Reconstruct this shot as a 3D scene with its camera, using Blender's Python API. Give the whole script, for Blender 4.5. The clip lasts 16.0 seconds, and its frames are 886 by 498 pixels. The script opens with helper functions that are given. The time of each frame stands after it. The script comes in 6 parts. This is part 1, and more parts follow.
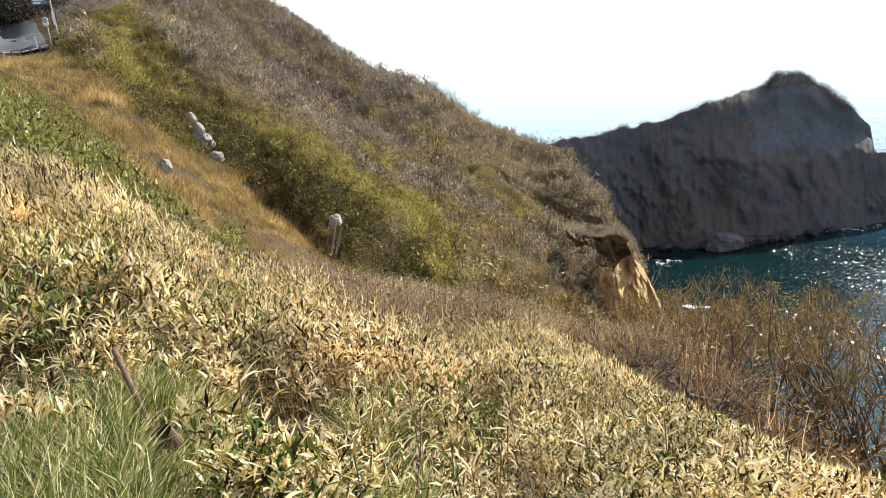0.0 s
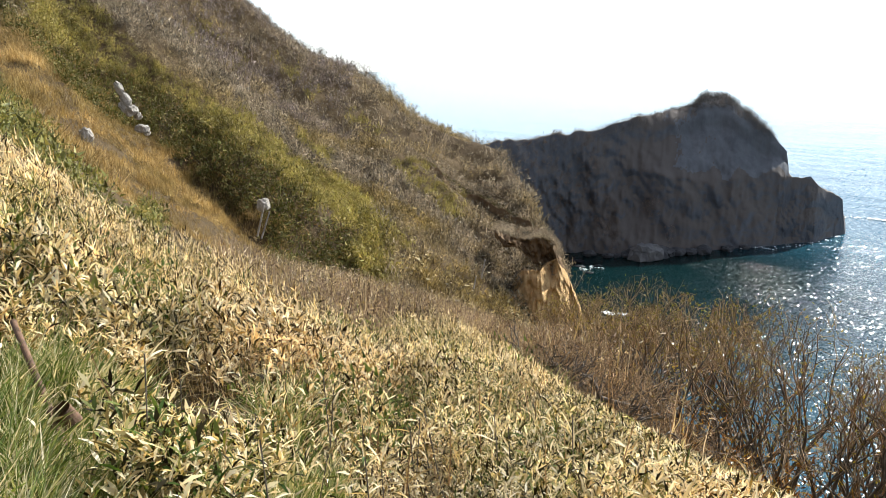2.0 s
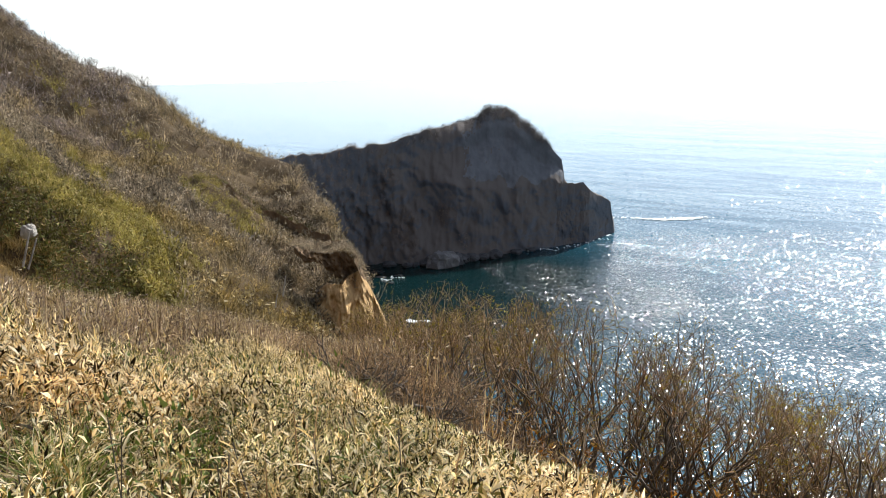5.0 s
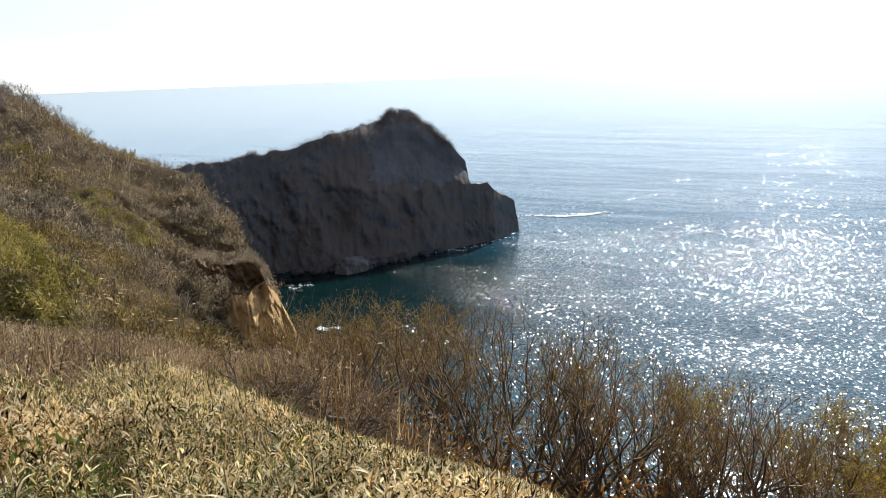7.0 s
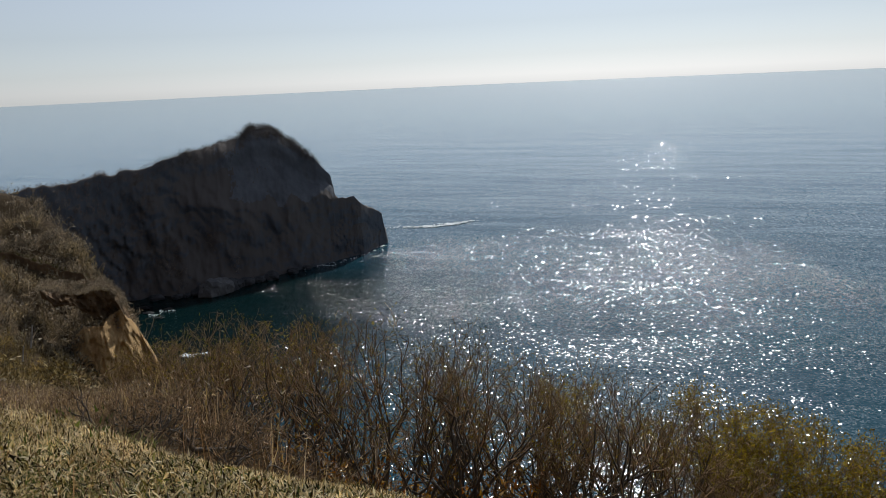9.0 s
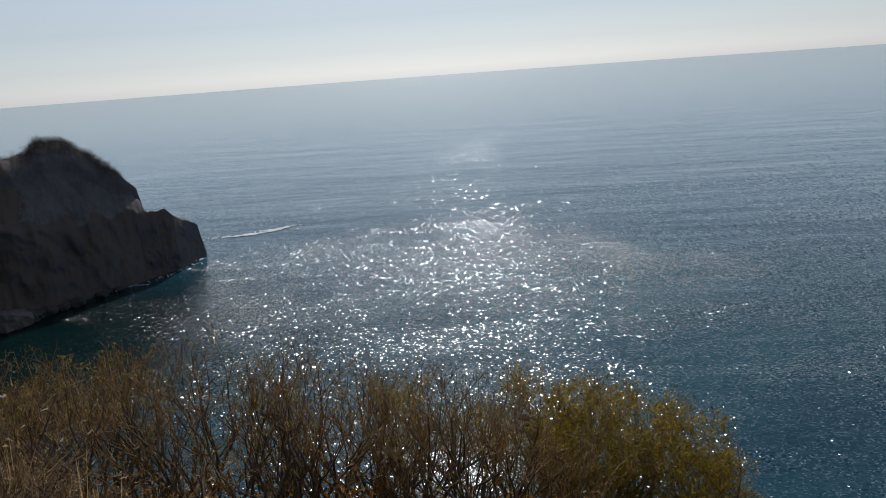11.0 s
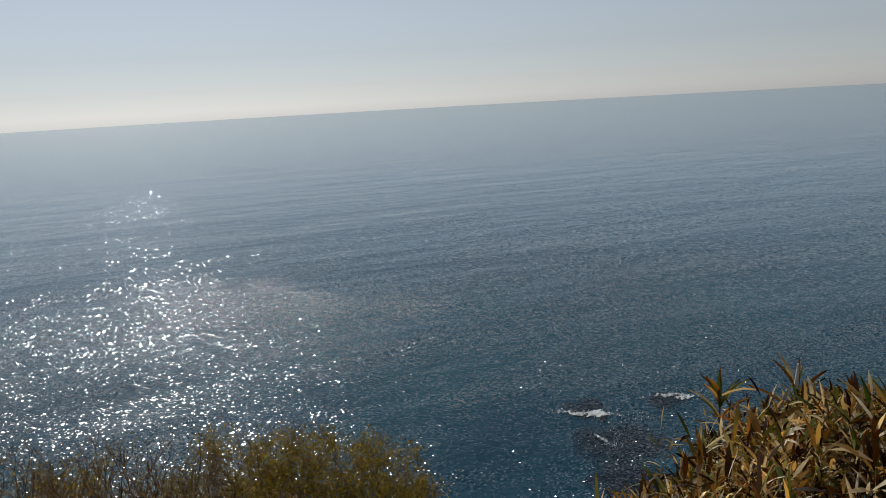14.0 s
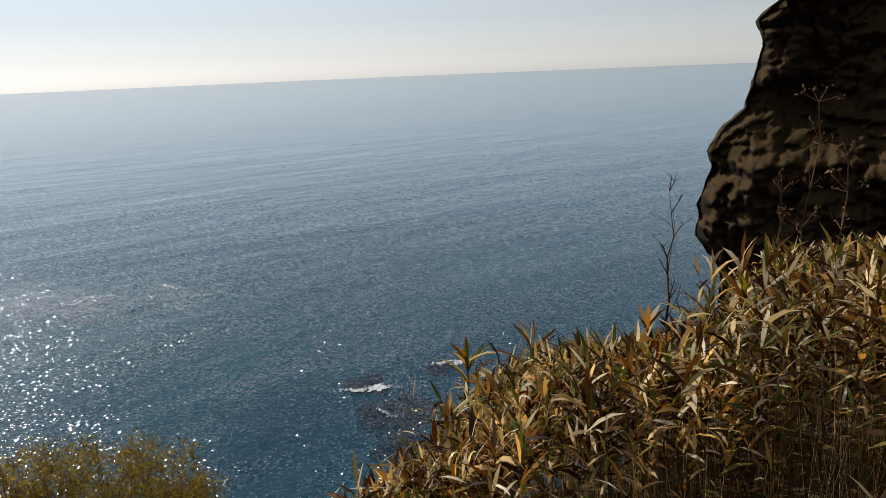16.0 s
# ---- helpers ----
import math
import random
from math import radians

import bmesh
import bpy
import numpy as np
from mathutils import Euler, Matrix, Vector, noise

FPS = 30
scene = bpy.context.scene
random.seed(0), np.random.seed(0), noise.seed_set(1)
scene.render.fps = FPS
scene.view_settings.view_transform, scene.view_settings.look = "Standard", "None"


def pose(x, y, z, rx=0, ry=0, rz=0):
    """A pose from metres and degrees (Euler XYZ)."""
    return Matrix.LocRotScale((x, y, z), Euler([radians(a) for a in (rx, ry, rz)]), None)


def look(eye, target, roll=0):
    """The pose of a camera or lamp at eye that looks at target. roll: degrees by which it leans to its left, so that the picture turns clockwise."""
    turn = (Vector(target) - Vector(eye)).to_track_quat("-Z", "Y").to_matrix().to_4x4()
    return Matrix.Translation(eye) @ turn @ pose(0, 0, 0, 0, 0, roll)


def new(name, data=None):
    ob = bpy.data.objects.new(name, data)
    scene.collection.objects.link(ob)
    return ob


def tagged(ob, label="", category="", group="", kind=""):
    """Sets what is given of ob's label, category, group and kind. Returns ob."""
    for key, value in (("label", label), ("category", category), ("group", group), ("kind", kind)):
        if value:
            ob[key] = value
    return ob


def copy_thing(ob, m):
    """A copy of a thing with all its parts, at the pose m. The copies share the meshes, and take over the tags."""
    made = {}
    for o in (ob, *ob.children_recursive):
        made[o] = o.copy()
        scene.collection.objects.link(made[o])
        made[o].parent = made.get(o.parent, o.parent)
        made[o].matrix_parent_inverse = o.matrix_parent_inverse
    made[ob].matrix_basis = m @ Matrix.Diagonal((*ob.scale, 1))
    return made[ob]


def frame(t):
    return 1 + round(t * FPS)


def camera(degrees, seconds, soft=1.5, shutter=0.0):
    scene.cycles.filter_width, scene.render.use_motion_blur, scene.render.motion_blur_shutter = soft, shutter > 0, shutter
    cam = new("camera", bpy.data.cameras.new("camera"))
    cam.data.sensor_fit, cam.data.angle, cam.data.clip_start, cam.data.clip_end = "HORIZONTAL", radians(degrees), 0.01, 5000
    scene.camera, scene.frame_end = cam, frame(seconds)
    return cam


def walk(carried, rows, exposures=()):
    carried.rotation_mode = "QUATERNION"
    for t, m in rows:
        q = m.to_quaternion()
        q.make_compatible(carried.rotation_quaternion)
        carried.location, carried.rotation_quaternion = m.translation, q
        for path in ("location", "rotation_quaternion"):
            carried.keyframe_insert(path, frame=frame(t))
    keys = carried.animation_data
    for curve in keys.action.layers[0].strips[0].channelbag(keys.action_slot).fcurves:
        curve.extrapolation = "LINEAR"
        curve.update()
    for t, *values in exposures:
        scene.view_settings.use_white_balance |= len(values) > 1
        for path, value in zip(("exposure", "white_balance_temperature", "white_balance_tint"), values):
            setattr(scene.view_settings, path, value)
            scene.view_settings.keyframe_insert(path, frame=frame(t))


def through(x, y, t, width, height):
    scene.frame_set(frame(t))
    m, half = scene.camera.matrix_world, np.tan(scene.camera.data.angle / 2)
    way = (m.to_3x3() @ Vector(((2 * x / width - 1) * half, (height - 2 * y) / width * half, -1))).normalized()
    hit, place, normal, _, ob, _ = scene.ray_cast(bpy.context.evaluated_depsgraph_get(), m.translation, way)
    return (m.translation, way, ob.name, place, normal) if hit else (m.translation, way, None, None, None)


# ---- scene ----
# The clip: a slow turn on a coastal hillside above a cove. x east-ish, y towards the headland; sea level is z = 0.
EYE = 56.0


def facing(x, y, z, azimuth, elevation, roll):
    """A pose from a place, a compass direction clockwise from +y, a pitch and a roll, in degrees."""
    a, e = radians(azimuth), radians(elevation)
    d = Vector((math.sin(a) * math.cos(e), math.cos(a) * math.cos(e), math.sin(e)))
    p = Vector((x, y, z))
    return look(p, p + d * 10, roll)


cam = camera(62.596, 16.0, soft=0.7)
PATH = [
    (0, 0.071, -0.226, 0.046, -26.340, -13.605, -7.072),
    (0.5, 0.075, -0.241, 0.025, -25.950, -12.650, -9.272),
    (1, 0.081, -0.251, 0.038, -26.806, -8.072, -8.262),
    (1.5, 0.116, -0.248, 0.018, -23.130, -14.557, -4.272),
    (2, 0.095, -0.215, 0.027, -20.633, -14.475, -1.930),
    (2.5, 0.116, -0.233, 0.030, -20.841, -15.345, -0.874),
    (3, 0.099, -0.169, 0.013, -12.153, -16.491, 0.827),
    (3.5, 0.013, -0.036, -0.053, -5.053, -15.630, 0.988),
    (4, -0.024, 0.037, -0.089, -4.727, -14.280, 0.204),
    (4.2, -0.021, 0.045, -0.096, -4.536, -13.847, -0.217),
    (6.3, -0.032, -0.026, 0.005, -4.418, -13.892, -2.479),
    (6.5, -0.011, -0.028, 0.015, -2.728, -13.836, -2.169),
    (7, 0.000, 0.000, 0.000, 2.901, -13.829, -2.110),
    (7.5, 0.019, 0.016, 0.007, 6.535, -13.380, -2.372),
    (8, 0.022, 0.030, 0.003, 8.715, -12.985, -2.338),
    (8.2, 0.013, 0.018, -0.014, 9.530, -12.912, -2.095),
    (10.3, 0.242, 0.142, 0.009, 22.193, -13.903, -4.882),
    (10.5, 0.271, 0.149, 0.020, 23.771, -13.771, -4.915),
    (11, 0.279, 0.151, -0.012, 27.383, -14.062, -4.180),
    (11.5, 0.296, 0.055, 0.018, 30.967, -14.922, -4.826),
    (12, 0.333, 0.013, 0.013, 34.399, -14.693, -4.225),
    (12.5, 0.373, -0.056, 0.037, 37.663, -15.111, -3.978),
    (13, 0.294, -0.157, 0.014, 42.920, -13.770, -3.715),
    (13.5, 0.347, -0.160, -0.000, 49.496, -11.850, -2.923),
    (14, 0.361, -0.168, -0.010, 52.015, -11.670, -3.247),
    (14.5, 0.362, -0.192, -0.010, 57.904, -16.467, -1.222),
    (15, 0.380, -0.209, -0.014, 61.616, -14.486, -0.644),
    (15.5, 0.396, -0.229, -0.015, 66.880, -14.662, -2.339),
    (16, 0.401, -0.251, -0.004, 70.001, -14.090, -2.372),
]
EXPOSURES = [(0.0, 1.1, 6080, 8), (1.0, 1.1, 6080, 8), (1.6, 0.96, 6060, 8), (2.0, 1.05, 6050, 8), (3.0, 1.15, 6020, 8), (4.2, 0.88, 6000, 9), (6.5, 0.7, 6080, 10), (7.0, 0.48, 6000, 10), (8.0, -0.2, 5900, 10), (10.3, -0.68, 5930, 10), (12.0, -0.72, 5950, 10), (12.7, -0.71, 5970, 10), (13.4, -0.7, 6000, 10), (14.0, -0.86, 6050, 10), (14.5, -0.88, 6150, 11), (15.0, -0.34, 6220, 12), (15.5, -0.46, 6220, 12), (16.0, -0.32, 6220, 12)]
walk(cam, [(t, facing(x, y, EYE + z, a, e, r)) for t, x, y, z, a, e, r in PATH], EXPOSURES)

# ---- light ----
SUN_AZ, SUN_EL = 28.0, 37.0
world = bpy.data.worlds.new("sky")
scene.world = world
world.use_nodes = True
wn = world.node_tree.nodes
sky = wn.new("ShaderNodeTexSky")
sky.sky_type = "NISHITA"
sky.sun_disc = False
sky.sun_elevation = radians(SUN_EL)
sky.sun_rotation = radians(SUN_AZ)
sky.dust_density = 0.15
sky.air_density = 1.0
sky.ozone_density = 3.0
wn["Background"].inputs["Strength"].default_value = 0.105
soft_sky = wn.new("ShaderNodeHueSaturation")
soft_sky.inputs["Saturation"].default_value = 0.34
world.node_tree.links.new(sky.outputs[0], soft_sky.inputs["Color"])
world.node_tree.links.new(soft_sky.outputs[0], wn["Background"].inputs["Color"])
sun_data = bpy.data.lights.new("sun", "SUN")
sun_data.energy = 5.0
sun_data.angle = radians(0.6)
sun_data.color = (1.0, 0.94, 0.84)
sun = new("sun", sun_data)
_a, _e = radians(SUN_AZ), radians(SUN_EL)
sun.matrix_world = look((0, 0, 0), (-math.sin(_a) * math.cos(_e), -math.cos(_a) * math.cos(_e), -math.sin(_e)))
sun.location = (20, 40, 140)

# ---- materials ----


def material(name, rough=0.8, spec=0.3):
    m = bpy.data.materials.new(name)
    m.use_nodes = True
    t = m.node_tree
    b = t.nodes["Principled BSDF"]
    b.inputs["Roughness"].default_value = rough
    b.inputs["Specular IOR Level"].default_value = spec
    return m, t.nodes, t.links, b


def ramp(n, stops):
    r = n.new("ShaderNodeValToRGB")
    e = r.color_ramp.elements
    while len(e) < len(stops):
        e.new(0.5)
    for q, (p, c) in zip(e, stops):
        q.position, q.color = p, (*c, 1)
    return r


def texture(n, l, scale, detail=4.0, rough=0.6, stretch=(1, 1, 1)):
    """Noise in object space, at a scale in features a metre."""
    c = n.new("ShaderNodeTexCoord")
    mp = n.new("ShaderNodeMapping")
    mp.inputs["Scale"].default_value = stretch
    l.new(c.outputs["Object"], mp.inputs["Vector"])
    x = n.new("ShaderNodeTexNoise")
    x.inputs["Scale"].default_value = scale
    x.inputs["Detail"].default_value = detail
    x.inputs["Roughness"].default_value = rough
    l.new(mp.outputs[0], x.inputs["Vector"])
    return x


def mix(n, l, a, b, fac, kind="MIX"):
    m = n.new("ShaderNodeMix")
    m.data_type, m.blend_type = "RGBA", kind
    for sock, v in ((m.inputs[6], a), (m.inputs[7], b), (m.inputs[0], fac)):
        if isinstance(v, (int, float)):
            sock.default_value = v
        elif isinstance(v, tuple):
            sock.default_value = (*v, 1)
        else:
            l.new(v, sock)
    return m.outputs[2]


def bump(n, l, b, height, strength, distance):
    k = n.new("ShaderNodeBump")
    k.inputs["Strength"].default_value = strength
    k.inputs["Distance"].default_value = distance
    l.new(height, k.inputs["Height"])
    l.new(k.outputs[0], b.inputs["Normal"])
    return k


def ground_mat(name, c1, c2, c3, big=0.08, fine=1.6, depth=0.3):
    m, n, l, b = material(name, 0.95, 0.1)
    x, y = texture(n, l, big, 5), texture(n, l, fine, 6, 0.7)
    r1, r2 = ramp(n, [(0.35, c1), (0.65, c2)]), ramp(n, [(0.35, c3), (0.7, c2)])
    l.new(x.outputs[0], r1.inputs[0])
    l.new(y.outputs[0], r2.inputs[0])
    l.new(mix(n, l, r1.outputs[0], r2.outputs[0], 0.5), b.inputs["Base Color"])
    bump(n, l, b, y.outputs[0], 0.8, depth)
    return m


def leaf_mat(name, stops, through=0.35, rough=0.5, patch=None, scale=0.06, spec=0.25, mid=(0.45, 0.6), single=False, vary=(9.0, 0.72, 1.15)):
    """Leaves, each its own tint from a ramp; patch: a second ramp that takes over in drifts."""
    m, n, l, b = material(name, rough, spec)
    g = n.new("ShaderNodeObjectInfo" if single else "ShaderNodeNewGeometry")
    tint = g.outputs["Random" if single else "Random Per Island"]
    r = ramp(n, stops)
    l.new(tint, r.inputs[0])
    colour = r.outputs[0]
    if patch:
        r2 = ramp(n, patch)
        l.new(tint, r2.inputs[0])
        x = texture(n, l, scale, 3)
        f = ramp(n, [(mid[0], (0, 0, 0)), (mid[1], (1, 1, 1))])
        l.new(x.outputs[0], f.inputs[0])
        colour = mix(n, l, colour, r2.outputs[0], f.outputs[0])
    y = texture(n, l, vary[0], 2)
    v = ramp(n, [(0.3, (vary[1],) * 3), (0.7, (vary[2],) * 3)])
    l.new(y.outputs[0], v.inputs[0])
    colour = mix(n, l, colour, v.outputs[0], 1.0, "MULTIPLY")
    l.new(colour, b.inputs["Base Color"])
    if through:
        t = n.new("ShaderNodeBsdfTranslucent")
        deep = n.new("ShaderNodeGamma")
        deep.inputs["Gamma"].default_value = 1.4
        l.new(colour, deep.inputs["Color"])
        l.new(mix(n, l, deep.outputs[0], (1.55, 1.32, 1.06), 1.0, "MULTIPLY"), t.inputs["Color"])
        k = n.new("ShaderNodeMixShader")
        k.inputs[0].default_value = through
        l.new(b.outputs[0], k.inputs[1])
        l.new(t.outputs[0], k.inputs[2])
        l.new(k.outputs[0], n["Material Output"].inputs["Surface"])
    return m


def rock_mat(name, c1, c2, c3, big=0.05, fine=0.5, depth=0.8, top_tint=None, grain=(1, 1, 0.45)):
    m, n, l, b = material(name, 0.92, 0.15)
    x, y = texture(n, l, big, 6, 0.65), texture(n, l, fine, 8, 0.7, grain)
    r1, r2 = ramp(n, [(0.35, c1), (0.62, c2)]), ramp(n, [(0.3, c1), (0.55, c2), (0.75, c3)])
    l.new(x.outputs[0], r1.inputs[0])
    l.new(y.outputs[0], r2.inputs[0])
    c = mix(n, l, r1.outputs[0], r2.outputs[0], 0.6)
    # upward-facing rock takes on a separate brown tint
    if top_tint:
        g = n.new("ShaderNodeNewGeometry")
        s = n.new("ShaderNodeSeparateXYZ")
        l.new(g.outputs["Normal"], s.inputs[0])
        f = ramp(n, [(0.3, (0, 0, 0)), (0.62, (1, 1, 1))])
        a = n.new("ShaderNodeMath")
        a.operation = "MULTIPLY_ADD"
        a.inputs[1].default_value = 0.5
        l.new(y.outputs[0], a.inputs[0])
        l.new(s.outputs[2], a.inputs[2])
        l.new(a.outputs[0], f.inputs[0])
        c = mix(n, l, c, top_tint, f.outputs[0])
    l.new(c, b.inputs["Base Color"])
    v = n.new("ShaderNodeTexVoronoi")
    v.feature = "DISTANCE_TO_EDGE"
    v.inputs["Scale"].default_value = fine * 1.3
    co = n.new("ShaderNodeTexCoord")
    l.new(co.outputs["Object"], v.inputs["Vector"])
    s = n.new("ShaderNodeMath")
    s.operation = "MULTIPLY_ADD"
    s.inputs[1].default_value = 0.35
    l.new(v.outputs["Distance"], s.inputs[0])
    l.new(y.outputs[0], s.inputs[2])
    bump(n, l, b, s.outputs[0], 1.0, depth)
    return m


def plain_mat(name, c1, c2, rough=0.6, metal=0.0, scale=8.0, depth=0.01):
    m, n, l, b = material(name, rough, 0.4)
    x = texture(n, l, scale, 6, 0.65)
    r = ramp(n, [(0.35, c1), (0.65, c2)])
    l.new(x.outputs[0], r.inputs[0])
    l.new(r.outputs[0], b.inputs["Base Color"])
    b.inputs["Metallic"].default_value = metal
    bump(n, l, b, x.outputs[0], 0.5, depth)
    return m


def sea_mat():
    """Open water: flat wavelet facets, sized to fit the camera's view, that mirror sky and sun one by one, gusts, and a
    long swell.
    """
    m, n, l, b = material("sea water", 0.14, 0.5)
    b.inputs["IOR"].default_value = 1.333
    pos = n.new("ShaderNodeTexCoord")

    def mapped(scale, turn=0.0):
        mp = n.new("ShaderNodeMapping")
        mp.vector_type = "TEXTURE"
        mp.inputs["Rotation"].default_value = (0, 0, radians(turn))
        mp.inputs["Scale"].default_value = scale
        l.new(pos.outputs["Object"], mp.inputs["Vector"])
        return mp.outputs[0]

    def calc(kind, a, c, vector=True):
        k = n.new("ShaderNodeVectorMath" if vector else "ShaderNodeMath")
        k.operation = kind
        for sock, value in zip(k.inputs, (a, c)):
            if isinstance(value, (int, float, tuple)):
                sock.default_value = value
            elif value is not None:
                l.new(value, sock)
        return k.outputs[0]

    def noise_of(vector, detail):
        t = n.new("ShaderNodeTexNoise")
        t.inputs["Scale"].default_value, t.inputs["Detail"].default_value = 1.0, detail
        l.new(vector, t.inputs["Vector"])
        return t.outputs[0]

    def noise_at(vector, detail):
        noise_of(vector, detail)
        return n[-1].outputs["Color"]

    def span(value, a, c, d, e):
        k = n.new("ShaderNodeMapRange")
        for key, v in zip(("From Min", "From Max", "To Min", "To Max"), (a, c, d, e)):
            k.inputs[key].default_value = v
        l.new(value, k.inputs["Value"])
        return k.outputs[0]

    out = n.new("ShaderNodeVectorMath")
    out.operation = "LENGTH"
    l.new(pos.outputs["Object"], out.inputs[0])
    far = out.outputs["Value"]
    # colour: blue-green, headland's shade and reflection painted into the cove, paler blue far out
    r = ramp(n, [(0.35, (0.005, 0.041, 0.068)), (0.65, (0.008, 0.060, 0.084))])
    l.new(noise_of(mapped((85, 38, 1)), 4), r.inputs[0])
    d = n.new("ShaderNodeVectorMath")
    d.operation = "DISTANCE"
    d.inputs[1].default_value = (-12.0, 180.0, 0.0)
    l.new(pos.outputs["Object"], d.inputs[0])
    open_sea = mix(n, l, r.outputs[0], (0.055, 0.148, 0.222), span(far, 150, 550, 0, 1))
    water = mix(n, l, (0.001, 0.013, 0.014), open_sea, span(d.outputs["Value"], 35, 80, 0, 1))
    # weedy reefs just under the surface
    ragged = calc("ADD", pos.outputs["Object"], calc("MULTIPLY", calc("SUBTRACT", noise_at(mapped((5, 5, 5)), 3), (0.5, 0.5, 0.5)), (9, 9, 0)))
    for spot_, wide in (((102.5, 45.5, 0), 7.5), ((111.0, 56.0, 0), 4.5), ((121.5, 45.5, 0), 4.0), ((93.0, 40.0, 0), 6.0)):
        d = n.new("ShaderNodeVectorMath")
        d.operation = "DISTANCE"
        d.inputs[1].default_value = spot_
        l.new(ragged, d.inputs[0])
        water = mix(n, l, (0.003, 0.012, 0.020), water, span(d.outputs["Value"], wide * 0.7, wide * 1.15, 0, 1))
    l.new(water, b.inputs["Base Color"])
    # wavelet facets: small near, far ones stretched along the view to keep glints visible
    slope = None
    for size, turn, steep, share, reach in (((0.23, 0.2, 1), -50, 0.92, 0.54, (200, 300, 1, 0)), ((0.4, 0.36, 1), -25, 0.7, 0.58, (180, 260, 1, 0)), ((0.41, 1.1, 1), -27, 0.58, 0.68, (150, 220, 0, 1))):
        v = n.new("ShaderNodeTexVoronoi")
        v.inputs["Scale"].default_value = 1.0
        l.new(mapped(size, turn), v.inputs["Vector"])
        # most facets lie almost flat, a few are steep
        tall = n.new("ShaderNodeSeparateXYZ")
        l.new(v.outputs["Color"], tall.inputs[0])
        rare = calc("MULTIPLY", span(tall.outputs[2], share, share + 0.1, 0.03, 1.0), calc("MULTIPLY", span(far, *reach), steep, False), False)
        k = n.new("ShaderNodeVectorMath")
        k.operation = "SCALE"
        l.new(calc("MULTIPLY", calc("SUBTRACT", v.outputs["Color"], (0.5, 0.5, 0.5)), (1.0, 1.0, 0.0)), k.inputs[0])
        l.new(rare, k.inputs["Scale"])
        k = k.outputs[0]
        slope = k if slope is None else calc("ADD", slope, k)
    gust = calc("MULTIPLY", span(noise_of(mapped((75, 34, 1), -24), 4), 0.42, 0.58, 0.45, 1.1), span(noise_of(mapped((14, 8, 1), -24), 2), 0.3, 0.7, 0.75, 1.15), False)
    gust = calc("MULTIPLY", gust, calc("MULTIPLY", span(far, 150, 1200, 1.0, 0.4), span(far, 1200, 3200, 1.0, 0.0), False), False)
    scaled = n.new("ShaderNodeVectorMath")
    scaled.operation = "SCALE"
    l.new(slope, scaled.inputs[0])
    l.new(gust, scaled.inputs["Scale"])
    facet = calc("NORMALIZE", calc("ADD", scaled.outputs[0], (0, 0, 1)), None)
    # swell and wind waves under the wavelets
    normal = facet
    for size, turn, detail, depth in (((170, 42, 1), -36, 3, 2.0), ((17, 7, 1), -30, 2, 0.1)):
        k = n.new("ShaderNodeBump")
        k.inputs["Distance"].default_value = depth
        l.new(span(far, 150, 1000, 0.8, 0.03), k.inputs["Strength"])
        l.new(noise_of(mapped(size, turn), detail), k.inputs["Height"])
        l.new(normal, k.inputs["Normal"])
        normal = k.outputs[0]
    l.new(normal, b.inputs["Normal"])
    return m



SOIL = ground_mat("brown soil and litter", (0.05, 0.033, 0.018), (0.11, 0.076, 0.038), (0.03, 0.022, 0.013), 0.08, 1.6, 0.3)
SEA = sea_mat()
# Distance haze is put into the headland rock as a bluish base colour.
ROCK_DARK = rock_mat("dark rock with haze tint", (0.06, 0.064, 0.076), (0.12, 0.124, 0.139), (0.18, 0.18, 0.188), 0.06, 0.2, 0.16, (0.115, 0.10, 0.092), (1, 1, 0.5))
ROCK_UPPER = rock_mat("paler upper rock with haze tint", (0.076, 0.080, 0.09), (0.142, 0.146, 0.158), (0.2, 0.2, 0.207), 0.05, 0.22, 0.12, None, (1, 1, 0.4))
ROCK_NEAR = rock_mat("brown cliff rock", (0.014, 0.0105, 0.007), (0.036, 0.025, 0.016), (0.066, 0.046, 0.028), 0.6, 3.2, 0.08, (0.066, 0.043, 0.018))
ROCK_NEAR.node_tree.nodes["Principled BSDF"].inputs["Specular IOR Level"].default_value = 0.06
OCHRE = rock_mat("ochre earth cliff", (0.33, 0.18, 0.075), (0.58, 0.38, 0.175), (0.78, 0.60, 0.36), 0.35, 1.0, 0.4)
PALE_ROCK = rock_mat("pale grey boulder rock", (0.17, 0.15, 0.125), (0.40, 0.365, 0.32), (0.60, 0.57, 0.52), 0.9, 2.6, 0.2)
STRAW = (0.56, 0.42, 0.19)
PALE = (0.78, 0.68, 0.43)
SASA = leaf_mat("withered bamboo leaves", [(0.0, (0.02, 0.014, 0.005)), (0.21, (0.06, 0.04, 0.014)), (0.29, (0.40, 0.28, 0.11)), (0.38, (0.80, 0.66, 0.37)), (0.6, (0.98, 0.91, 0.69)), (0.84, (0.94, 0.81, 0.53)), (0.9, (0.38, 0.26, 0.085)), (1.0, (0.12, 0.13, 0.032))], 0.45, 0.6,
                [(0.0, (0.02, 0.016, 0.005)), (0.21, (0.06, 0.05, 0.015)), (0.29, (0.36, 0.29, 0.115)), (0.38, (0.78, 0.67, 0.38)), (0.6, (0.98, 0.92, 0.71)), (0.7, (0.64, 0.55, 0.27)), (0.78, (0.24, 0.26, 0.07)), (1.0, (0.055, 0.105, 0.022))], 0.42, 0.12, mid=(0.44, 0.58), vary=(1.3, 0.45, 1.28))
